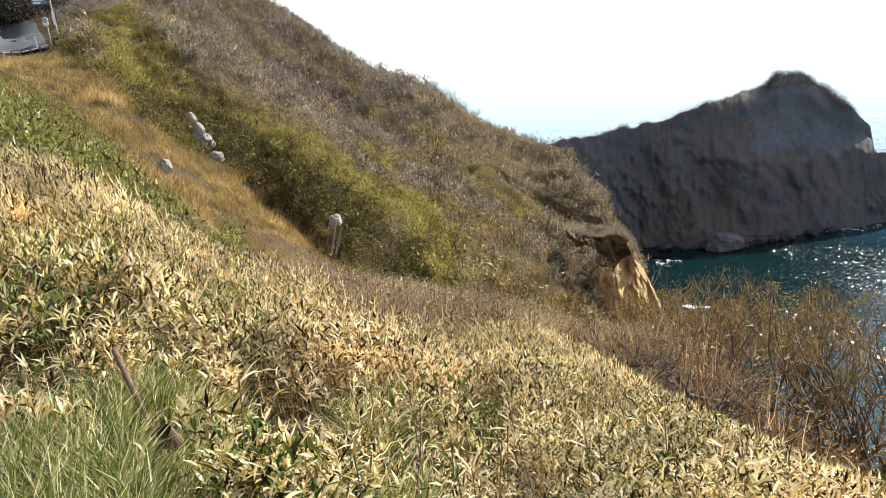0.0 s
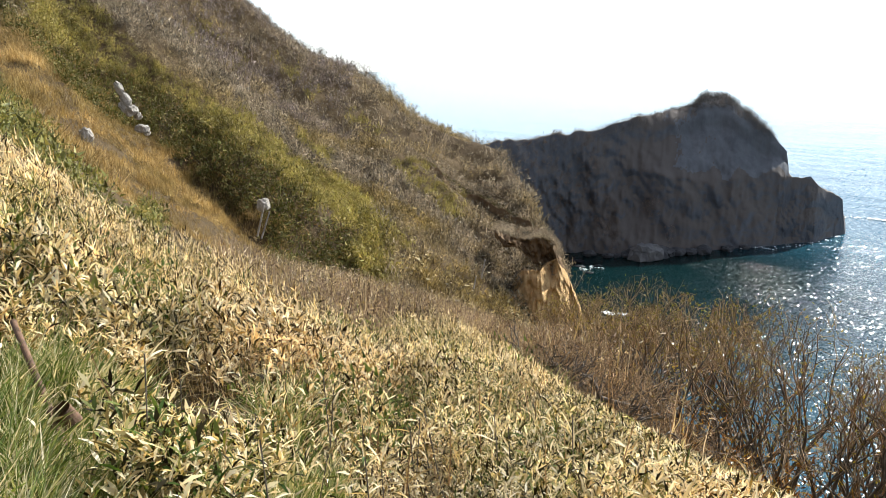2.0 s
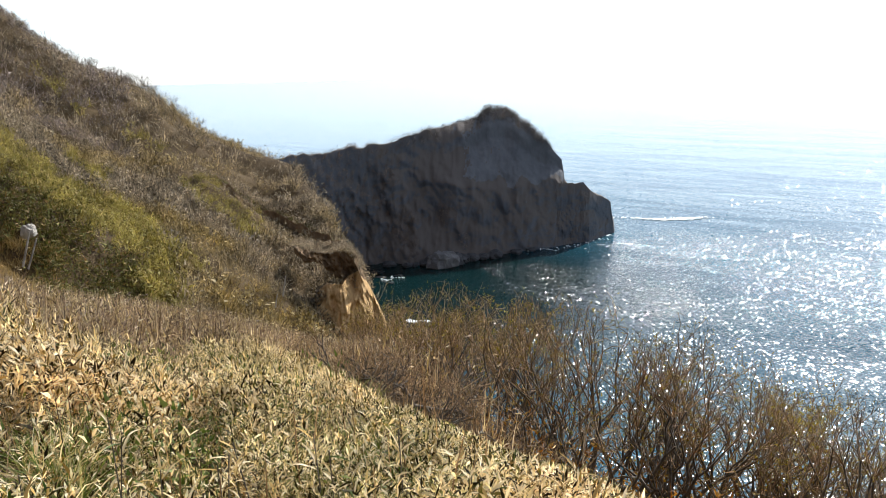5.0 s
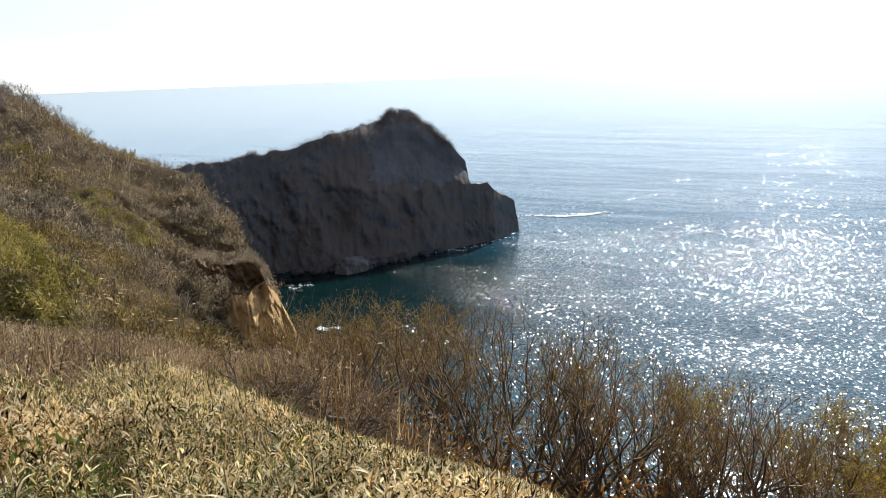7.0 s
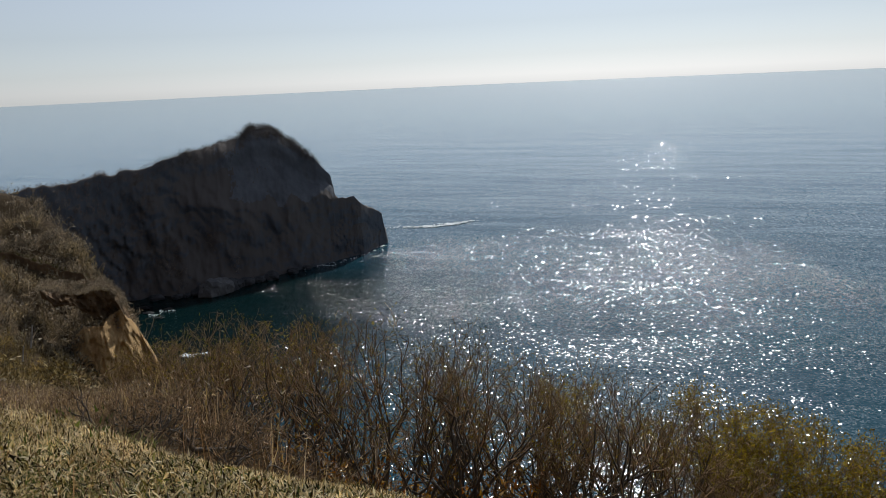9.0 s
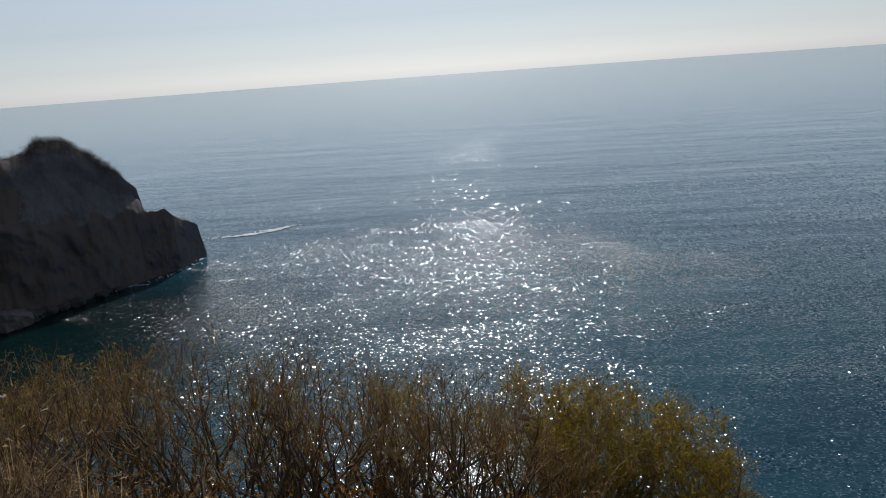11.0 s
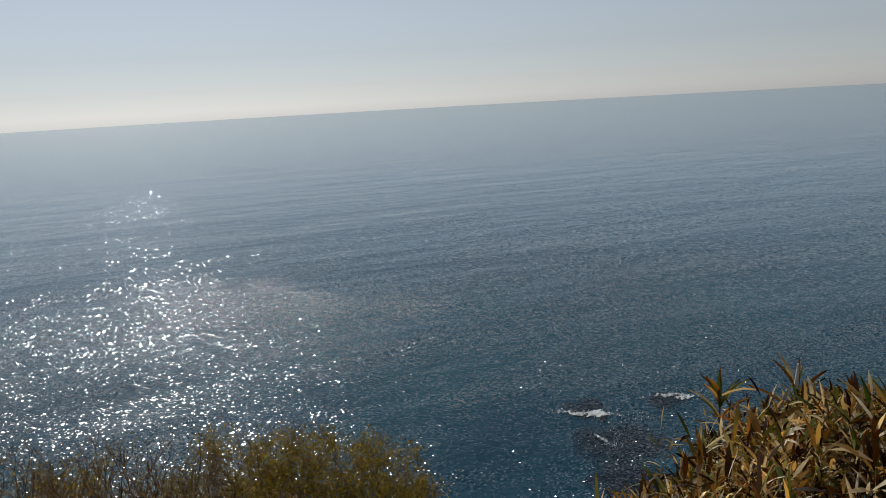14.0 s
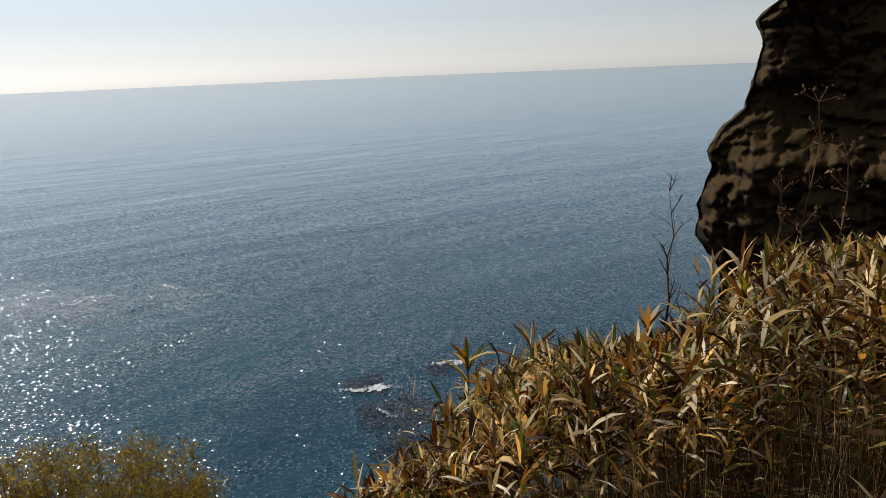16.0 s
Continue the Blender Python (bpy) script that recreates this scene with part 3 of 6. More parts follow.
def head_point(A, T):
    """A place on the headland: A its azimuth from the viewpoint, T from 0 at the water over the crest at 1 to 2 behind."""
    top, w = np.array(HEAD_TOP, float), np.array(HEAD_WATER, float)
    knob = fbm(A * 1.3, 0.0, 3.0, 4, 26, 0.6) * 0.9
    rt, zt = np.interp(A, top[:, 0], top[:, 1]), np.interp(A, top[:, 0], top[:, 2]) + EYE + knob - 0.3
    rw = np.interp(A, w[:, 0], w[:, 1])
    front, back = np.clip(T, 0, 1), np.clip(T - 1, 0, 1)
    Z = -2.5 + (zt + 2.5) * (0.85 * front + 0.15 * front**2) - (zt + 3) * back**1.4
    slope = rw + (rt - rw) * (1 - (1 - front) ** 1.7)
    # stepped side: a steep lower block, a ledge, a wall set back and a rounded cap
    zl = head_ledge(A)
    deep = rt - rw
    step = rw + deep * (0.34 * np.clip(Z / np.maximum(zl, 3), 0, 1) + 0.1 * np.clip(1.6 - A, 0, 1) * np.clip((Z - zl + 0.6) / 1.5, 0, 1) + 0.36 * np.clip((Z - zl) / np.maximum(zt - zl - 8, 4), 0, 1) + (0.2 - 0.18 * np.clip(A - 2.2, 0, 1)) * np.clip((Z - zt + 5) / 5, 0, 1) ** 2)
    k = np.clip((A + 6.5) / 3.5, 0, 1)
    k = k * k * (3 - 2 * k)
    R = slope * (1 - k) + step * k + back * 38
    # gullies, buttresses and small hollows in the face
    mask = np.sin(np.pi * front**0.8) ** 0.7
    lean = A + Z * 0.11
    big = fbm(lean * 0.33, Z * 0.04, 2.0, 3, 21) * 5
    mid = np.abs(fbm(lean * 0.9, Z * 0.17, 5.0, 3, 22, 0.5)) * 3.0
    small = fbm(A * 2.8, Z * 0.2, 7.0, 4, 23, 0.6) * 1.7 + 0.5 * blocks(A * 3.0, Z * 0.35, 27)
    R = R - (big + mid + small) * mask * np.clip((A + 18) / 7, 0.3, 1) * (1 - 0.35 * k)
    x, y = polar(A, R)
    Z = Z + fbm(x * 0.25, y * 0.25, 0, 3, 24) * 0.8 * np.clip(T * 3, 0, 1)
    return np.stack([x, y, Z], -1)



def build_headland():
    a = np.concatenate([np.arange(-26, 4.4, 0.1), np.arange(4.4, 9.31, 0.05)])
    t = np.concatenate([np.linspace(0, 1, 100), 1 + np.linspace(0.02, 1, 16)])
    A, T = np.meshgrid(a, t, indexing="ij")
    v = head_point(A, T)
    n, m = len(a), len(t)
    i, j = np.meshgrid(np.arange(n - 1), np.arange(m - 1), indexing="ij")
    q = (i * m + j).ravel()
    f = np.stack([q, q + m, q + m + 1, q + 1], -1)
    me = mesh("headland", v.reshape(-1, 3), f, ROCK_DARK, False)
    me.materials.append(ROCK_UPPER)
    Z, B = v[:-1, :-1, 2], A[:-1, :-1]
    wall = (Z > head_ledge(B) + 0.5 + 2.5 * fbm(B * 1.1, Z * 0.1, 0, 3, 30)) & (B > -2.2 + 6.0 * fbm(B * 0.6, Z * 0.13, 0, 5, 29, 0.65) + 1.6 * hash01(np.round(B * 10).astype(np.int64), np.round(Z).astype(np.int64), 0, 31)) & (T[:-1, :-1] < 1.0)
    me.polygons.foreach_set("material_index", wall.ravel().astype(np.int32))
    return tagged(new("headland", me), "dark rocky headland with a paler upper wall above the cove", "headland", kind="structure")



# ---- near rock cliff ----
CLIFF_EDGE = [(-62, 91.5), (-40, 92), (-24, 92), (-18.1, 91.6), (-14.8, 91.0), (-13.2, 89.9), (-9.4, 90.4), (-6.7, 90.0), (-5.2, 91.0), (-3.9, 92.6), (0.5, 93.2), (1.2, 93.0), (2.1, 92.8), (3.4, 94.3), (8, 96), (14, 98), (22, 104), (30, 110)]


def blocks(u, v, seed):
    """Squarish broken rock: each block of a warped grid stands out by its own amount, with worn joints between."""
    u, v = u + 0.35 * vnoise(u * 0.9, v * 0.9, 0, seed), v + 0.3 * vnoise(u * 0.7, v * 0.7, 3, seed + 1)
    v = v + 0.5 * (np.floor(u).astype(int) % 2)
    i, j = np.floor(u).astype(np.int64), np.floor(v).astype(np.int64)
    edge = np.minimum(np.minimum(u - i, i + 1 - u), np.minimum(v - j, j + 1 - v))
    return hash01(i, j, 0 * i, seed) - 0.25 * np.clip(1 - edge / 0.14, 0, 1)


def build_cliff():
    """A squarish rock mass: its front turned to the viewpoint, its left edge by height, its right end far off."""
    el = np.concatenate([np.linspace(-62, -20, 40), np.linspace(-19.5, 6, 150), np.linspace(6.5, 30, 30)])
    e = np.array(CLIFF_EDGE, float)
    axis, D0 = 97.0, 24.0
    edge = np.tan(np.radians(np.interp(el, e[:, 0], e[:, 1]) - axis)) * D0 + 0.25
    Z0 = EYE + D0 * np.tan(np.radians(el))
    u = np.concatenate([np.linspace(0, 1, 40, endpoint=False), np.linspace(1, 1.45, 150, endpoint=False), np.linspace(1.45, 2, 60, endpoint=False), np.linspace(2, 3, 8)])
    U, Z = np.meshgrid(u, Z0, indexing="xy")
    E = np.broadcast_to(edge[:, None], U.shape)
    right = 20.0
    ledge = np.interp(el, [-62, -20, -14, -7.2, -6.4, -3.9, -3.4, 4, 30], [0, 0.2, 0.0, -1.0, -0.7, 1.5, 1.7, 1.9, 5])[:, None]
    across = np.where(U < 1, E, np.where(U < 2, E + (right - E) * (U - 1), right))
    away = np.where(U < 1, 9 * (1 - U), np.where(U < 2, 0, 9 * (U - 2)))
    round_ = np.exp(-((across - E) / 0.9) ** 2) * np.where(U >= 1, 1, 0)
    away = away + round_ * 0.8 + ledge * np.clip((across - E) / 1.5, 0.25, 1)
    n1 = fbm(across * 0.28, Z * 0.35, away * 0.2, 4, 31) * 1.6 + blocks(across * 0.42, Z * 0.5, 36) * 1.3 + blocks(across * 1.3 + 5, Z * 1.5, 37) * 0.65 + blocks(across * 3.1, Z * 3.4, 38) * 0.24 + np.abs(fbm(across * 2.6, Z * 2.2, 3.0, 3, 34)) * 0.4 + fbm(across * 5, Z * 4.5, 6.0, 3, 39, 0.7) * 0.3
    away = away - n1 * np.where(U < 1, 0.2, 1.0) * np.clip((across - E) / 0.5 + 0.4, 0, 1)
    across = across + fbm(away * 0.8, Z * 1.1, 9.0, 4, 35) * 0.3 * np.clip(2 - U, 0, 1)
    q = radians(axis)
    x = math.sin(q) * (D0 + away) + math.cos(q) * across
    y = math.cos(q) * (D0 + away) - math.sin(q) * across
    v = np.stack([x, y, Z + fbm(x, y, Z, 3, 33) * 0.15], -1).reshape(-1, 3)
    n, m = len(el), len(u)
    i, j = np.meshgrid(np.arange(n - 1), np.arange(m - 1), indexing="ij")
    k = (i * m + j).ravel()
    f = np.stack([k, k + 1, k + m + 1, k + m], -1)
    return tagged(new("rock_cliff", mesh("rock_cliff", v, f, ROCK_NEAR, False)), "dark brown weathered cliff with brown-tinted ledge tops", "cliff", kind="structure")


# ---- eroded earth cliff at the end of the hillside ----
EARTH_TOP = [(-15.4, -18.4), (-14.6, -17.0), (-14, -16.6), (-13, -16.3), (-12.2, -16.1), (-11.4, -15.5), (-10.9, -16.3), (-10.4, -17.5), (-9.9, -18.9), (-9.4, -20.6), (-8.9, -22.5)]


def build_earth_cliff():
    """A bare earth face in broad buttresses with gullied steps, highest below the overhanging rock."""
    a = np.linspace(-15.4, -8.9, 150)
    t = np.array(EARTH_TOP)
    top = np.interp(a, t[:, 0], t[:, 1]) + fbm(a * 2.0, 0 * a, 6.0, 3, 54, 0.6) * 0.25
    r0 = np.interp(a, [-15.4, -14.4, -12.5, -10.9, -10.2, -9.6, -8.9], [68.5, 67.5, 68.5, 69.5, 69.5, 68.5, 67.5])
    v_ = np.concatenate([np.linspace(0, 1, 60), [1.15, 1.5]])
    A, V = np.meshgrid(a, v_, indexing="ij")
    T = top[:, None] + 0 * V
    X, H = A * 1.2, V * 9.0
    butt = np.abs(fbm(X * 0.45 + H * 0.05, H * 0.09, 4.0, 2, 51)) * 4.5
    ledge = fbm(X * 0.5, H * 0.6, 8.0, 4, 52, 0.6) * 2.2
    fine = fbm(X * 2.4, H * 2.0, 2.0, 3, 55, 0.6) * 0.7
    R = r0[:, None] - 3.2 + butt + ledge + fine + V * 2.6 + 1.2 * np.clip((A + 11) / 1.5, 0, 1)
    zt = EYE + r0[:, None] * np.tan(np.radians(T))
    zb = EYE - 31.0
    Z = zb + (zt - zb) * np.clip(V, 0, 1)
    R = R + np.clip(V - 1, 0, 1) * 9
    Z = Z - np.clip(V - 1, 0, 1) * 3.0
    x, y = polar(A, R)
    v = np.stack([x, y, Z], -1).reshape(-1, 3)
    n, m = len(a), len(v_)
    i, j = np.meshgrid(np.arange(n - 1), np.arange(m - 1), indexing="ij")
    k = (i * m + j).ravel()
    f = np.stack([k, k + m, k + m + 1, k + 1], -1)
    return tagged(new("earth_cliff", mesh("earth_cliff", v, f, OCHRE, False)), "eroded ochre earth cliff with broken faces", "cliff", kind="structure")


def build_overhang():
    """Dark rock that juts out over the earth cliff, outlined to fit the camera's view, with a scrubby top and a hollow
    underside.
    """
    a = np.linspace(-16.4, -10.7, 150)
    top = fbm(a * 1.5, 0 * a, 3.0, 4, 56, 0.6) * 0.5 + np.interp(a, [-16.4, -15.8, -13.9, -12.6, -11.9, -11.5, -11.1, -10.7], [-13.0, -13.2, -13.7, -13.5, -13.8, -14.4, -15.5, -17.0])
    low = np.interp(a, [-16.4, -15.2, -13.9, -12.7, -11.8, -10.7], [-13.0, -13.9, -15.3, -16.4, -16.6, -17.6])
    k = np.array([0, 0.12, *np.linspace(0.2, 1.0, 40), 1.25])
    A, K = np.meshgrid(a, k, indexing="ij")
    rr = 70.3 + 0 * A
    depth = np.interp(k, [0, 0.12, 0.2, 0.45, 0.7, 1.0, 1.25], [4.0, 2.2, 1.6, 0.5, 0.5, 0.7, 1.5])[None, :]
    el = top[:, None] + (low - top)[:, None] * np.clip((K - 0.2) / 0.8, 0, 1)
    R = rr + depth + fbm(A * 0.7, K * 2.2, 1.0, 4, 57, 0.6) * 2.0 + np.abs(fbm(A * 1.8, K * 6.5, 4.0, 3, 58, 0.6)) * 1.0
    R = R + 5 * np.clip((-15.0 - A) / 1.4, 0, 1) ** 1.5
    Z = EYE + rr * np.tan(np.radians(el)) + fbm(A * 3, K * 3, 9.0, 3, 59) * 0.3
    Z = Z - 9.0 * np.clip(0.2 - K, 0, 1) - 1.3 * np.clip((-14.6 - A) / 1.0, 0, 1)
    x, y = polar(A, R)
    n, m = len(a), len(k)
    i, j = np.meshgrid(np.arange(n - 1), np.arange(m - 1), indexing="ij")
    q = (i * m + j).ravel()
    f = np.stack([q, q + 1, q + m + 1, q + m], -1)
    return tagged(new("overhang_rock", mesh("overhang_rock", np.stack([x, y, Z], -1).reshape(-1, 3), f, BANK, False)), "dark brown rock jutting out above the earth cliff", "cliff", kind="structure")



build_earth_cliff()
build_overhang()
build_land()
build_sea()
build_headland()
build_cliff()

# ---- plants: makers ----
rng = np.random.default_rng(7)


def blades(P, az, pitch, L, W, droop, twist, segs=3):
    """Leaf blades: tapered strips that start at P, head for az and pitch (radians) and droop along their length."""
    n = len(P)
    shape = {1: (0.5, 0.06), 2: (0.35, 1.0, 0.05), 3: (0.3, 1.0, 0.8, 0.04)}[segs]
    out = np.zeros((n, segs + 1, 2, 3), np.float32)
    p = np.array(P, float)
    side0 = np.stack([np.cos(az), -np.sin(az), 0 * az], -1)
    for k in range(segs + 1):
        q = pitch - droop * (k / segs) ** 1.3
        d = np.stack([np.cos(q) * np.sin(az), np.cos(q) * np.cos(az), np.sin(q)], -1)
        up = np.cross(side0, d)
        side = side0 * np.cos(twist)[:, None] + up * np.sin(twist)[:, None]
        w = (W * 0.5 * shape[k])[:, None] * side
        out[:, k, 0], out[:, k, 1] = p - w, p + w
        p = p + d * (L / segs)[:, None]
    v = out.reshape(-1, 3)
    b = (np.arange(n) * (segs + 1) * 2)[:, None, None]
    k = (np.arange(segs) * 2)[None, :, None]
    f = (b + k + np.array([0, 1, 3, 2])[None, None, :]).reshape(-1, 4)
    return v, f


def joined(pieces):
    vs, fs, base = [], [], 0
    for v, f in pieces:
        vs.append(v)
        fs.append(f + base)
        base += len(v)
    return np.concatenate(vs), np.concatenate(fs)


def sprinkle(n, a0, a1, r0, r1):
    """n points spread evenly over a sector of the ground."""
    a = rng.uniform(a0, a1, n)
    r = np.sqrt(rng.uniform(r0 * r0, r1 * r1, n))
    return a, r


def stuff(name, vf, mat, label, category):
    return tagged(new(name, mesh(name, vf[0], vf[1], mat)), label, category, kind="stuff")


def whorls(P, h, lean, n_leaf, size, segs, slim=1.0, rise=0.6):
    """Bamboo stalks: a thin culm from P and a whorl of leaves at its head."""
    n = len(P)
    la, lp = rng.uniform(0, 2 * np.pi, n), lean
    top = P + np.stack([np.sin(la) * np.sin(lp), np.cos(la) * np.sin(lp), np.cos(lp)], -1) * h[:, None]
    culm = blades(P, la, np.pi / 2 - lp, h, 0.007 * size, np.zeros(n), rng.uniform(0, 3, n), 1)
    k = n_leaf
    T = np.repeat(top, k, 0)
    size = np.repeat(size, k)
    H = np.repeat(h, k)
    back = rng.beta(1.0, 2.2, n * k) * 0.55 * H
    T = T - np.stack([np.zeros(n * k), np.zeros(n * k), back], -1)
    az = np.repeat(rng.uniform(0, 6.28, n), k) + np.tile(np.arange(k), n) * 2.4 + rng.normal(0, 0.3, n * k)
    pitch = rng.normal(rise, 0.35, n * k) - back * 0.7
    L = rng.uniform(0.11, 0.22, n * k) * size * np.repeat(rng.uniform(0.7, 1.35, n), k)
    W = L * rng.uniform(0.2, 0.3, n * k) * slim
    leaf = blades(T, az, pitch, L, W, rng.uniform(0.2, 1.3, n * k), rng.normal(0, 0.5, n * k), segs)
    return joined([culm, leaf])


SASA_LINE = [(-64, 2.0), (-55.7, -0.9), (-52.7, -2.7), (-49.7, -5.5), (-46.4, -8.4), (-42.8, -10.9), (-37.7, -11.6), (-34.6, -13.8), (-28, -15.9), (-22, -18.6), (-17, -21.2),
             (-11.5, -24.4), (-7, -26.6), (0, -29.1), (5.8, -30.4), (11, -31.9), (20, -35), (50, -40), (56, -34), (59, -31.9), (65, -29.6), (70, -26), (74, -22), (78, -20.5), (86.5, -19.5), (90, -17.6), (92.6, -15.5), (97, -11.5),
             (103, -11), (112, -9)]
SASA_LINE = [(a + 2.5, e - 1.5) if a > 55 else (a, e) for a, e in SASA_LINE]


def stalk_room(a, r, h, z):
    """Stalk heights held under the skyline of the bamboo."""
    limit = EYE + r * np.tan(np.radians(guide(SASA_LINE, a)))
    return np.minimum(h, limit - z - 0.03)


def land_at(x, y):
    """Height of the land at x, y."""
    return relief(np.degrees(np.arctan2(x, y)), np.hypot(x, y))


def build_bamboo(n, a0, a1, r0, r1, k, size, segs, hmin=0.45, hmax=0.95, keep=None, centre=(0.07, -0.22), slim=1.0, rise=0.6):
    a, r = sprinkle(n, a0, a1, r0, r1)
    if keep is not None:
        ok = keep(a, r)
        a, r = a[ok], r[ok]
    x, y = polar(a, r)
    x, y = x + centre[0], y + centre[1]
    z = land_at(x, y)
    drift = np.clip(0.5 + 0.6 * vnoise(x * 0.55, y * 0.55, 0, 41) + 0.5 * vnoise(x * 2.1, y * 2.1, 0, 42), 0, 1)
    h = hmin + (hmax - hmin) * (0.25 * rng.random(len(a)) + 0.75 * drift)
    h = stalk_room(a, r, h, z)
    ok = (h > 0.12) & (rng.random(len(a)) < np.clip(drift * 2.6 - 0.3, 0.12, 1))
    P = np.stack([x, y, z - 0.02], -1)[ok]
    # long leaves by the meadow, short ones towards the cliff
    sizes = size * np.where(a < 30, np.interp(a, [-44, -24], [1.0, 0.66]), 1.0)[ok]
    return whorls(P, h[ok], np.abs(rng.normal(0, 0.22, ok.sum())), k, sizes, segs, slim, rise)


def tuft(seed, twigs, leaves, spread, leaf, twig_w, curl=0.5, upright=0.9, segs=2):
    """A shrub of unit height: twigs that fan out from the base and small leaves near their tips."""
    g = np.random.default_rng(seed)
    az = g.uniform(0, 6.28, twigs)
    pitch = np.clip(g.normal(upright, 0.35, twigs), 0.15, 1.5)
    L = g.uniform(0.65, 1.1, twigs)
    P = np.stack([g.normal(0, 0.12, twigs), g.normal(0, 0.12, twigs), np.zeros(twigs)], -1) * spread
    tv = blades(P, az, pitch, L, np.full(twigs, twig_w), g.normal(0, curl, twigs), g.uniform(0, 3, twigs), segs)
    out = [tv]
    if leaves:
        i = g.integers(0, twigs, leaves)
        s = g.uniform(0.45, 1.0, leaves) * L[i]
        d = np.stack([np.cos(pitch[i]) * np.sin(az[i]), np.cos(pitch[i]) * np.cos(az[i]), np.sin(pitch[i])], -1)
        Q = P[i] + d * s[:, None] + g.normal(0, 0.09, (leaves, 3))
        l = g.uniform(0.6, 1.3, leaves) * leaf
        out.append(blades(Q, g.uniform(0, 6.28, leaves), g.uniform(-0.8, 1.4, leaves), l, l * g.uniform(0.4, 0.8, leaves), np.zeros(leaves), g.uniform(-1.5, 1.5, leaves), 1))
    return joined(out)


def bush(seed, twigs, leaves):
    """A rounded bare bush of unit height: forked twigs that fan out to an uneven dome, with a few buds near the tips."""
    g = np.random.default_rng(seed)
    az, up = g.uniform(0, 6.28, twigs), np.arcsin(g.uniform(0.15, 1.0, twigs))
    reach = g.uniform(0.75, 1.05, twigs) * (0.9 + 0.15 * np.sin(az * 2 + seed))
    tip = np.stack([np.sin(az) * np.cos(up) * 0.7, np.cos(az) * np.cos(up) * 0.7, np.sin(up)], -1) * reach[:, None]
    root = tip * np.array([0.25, 0.25, 0.1]) + g.normal(0, 0.05, (twigs, 3))
    d = tip - root
    L = np.linalg.norm(d, axis=1)
    out = [blades(root, np.arctan2(d[:, 0], d[:, 1]), np.arcsin(d[:, 2] / L), L, g.uniform(0.03, 0.06, twigs), g.normal(0, 0.25, twigs), g.uniform(0, 3, twigs), 1)]
    i = g.integers(0, twigs, twigs)
    k = twigs
    out.append(blades(root[i] + d[i] * g.uniform(0.45, 0.8, (k, 1)), g.uniform(0, 6.28, k), g.uniform(0.5, 1.5, k), g.uniform(0.2, 0.42, k), g.uniform(0.025, 0.045, k), np.zeros(k), g.uniform(0, 3, k), 1))
    i = g.integers(0, twigs, leaves)
    l = g.uniform(0.09, 0.2, leaves)
    out.append(blades(root[i] + d[i] * g.uniform(0.6, 1.0, (leaves, 1)) + g.normal(0, 0.05, (leaves, 3)), g.uniform(0, 6.28, leaves), g.uniform(-0.6, 1.3, leaves), l, l * g.uniform(0.5, 0.9, leaves), np.zeros(leaves), g.normal(0, 0.8, leaves), 1))
    return joined(out)


def dome(seed, n, leaf):
    """A rounded shrub of unit height: leaf clusters over an uneven dome, with a few twigs under it."""
    g = np.random.default_rng(seed)
    az, up = g.uniform(0, 6.28, n), np.arcsin(g.uniform(0.02, 1.0, n))
    r = g.uniform(0.65, 1.0, n) * (0.85 + 0.2 * np.sin(az * 2 + seed))
    P = np.stack([np.sin(az) * np.cos(up) * r * 0.75, np.cos(az) * np.cos(up) * r * 0.75, np.sin(up) * r * 0.95], -1)
    l = g.uniform(0.6, 1.4, n) * leaf
    v = blades(P, az + g.normal(0, 1.2, n), up * 0.6 + g.normal(0.1, 0.6, n), l, l * g.uniform(0.6, 1.0, n), np.zeros(n), g.normal(0, 0.8, n), 1)
    k = 4
    t = blades(np.zeros((k, 3)), g.uniform(0, 6.28, k), g.uniform(0.7, 1.4, k), np.full(k, 1.05), np.full(k, 0.03), np.zeros(k), g.uniform(0, 3, k), 1)
    return joined([v, t])


def planted(templates, P, scale, squash=1.0):
    """Copies of the templates, turned and scaled, joined into one mesh."""
    n = len(P)
    which = rng.integers(0, len(templates), n)
    turn = rng.uniform(0, 6.28, n)
    pieces = []
    for t, (v, f) in enumerate(templates):
        i = np.flatnonzero(which == t)
        if not len(i):
            continue
        c, s = np.cos(turn[i])[:, None], np.sin(turn[i])[:, None]
        X = v[None, :, 0] * c - v[None, :, 1] * s
        Y = v[None, :, 0] * s + v[None, :, 1] * c
        V = np.stack([X, Y, np.broadcast_to(v[None, :, 2] * squash, X.shape)], -1) * scale[i][:, None, None] + P[i][:, None, :]
        F = f[None] + (np.arange(len(i)) * len(v))[:, None, None]
        pieces.append((V.reshape(-1, 3).astype(np.float32), F.reshape(-1, f.shape[1])))
    return joined(pieces)


def ground_points(a, r):
    x, y = polar(a, r)
    return np.stack([x, y, relief(a, r) - 0.03], -1)


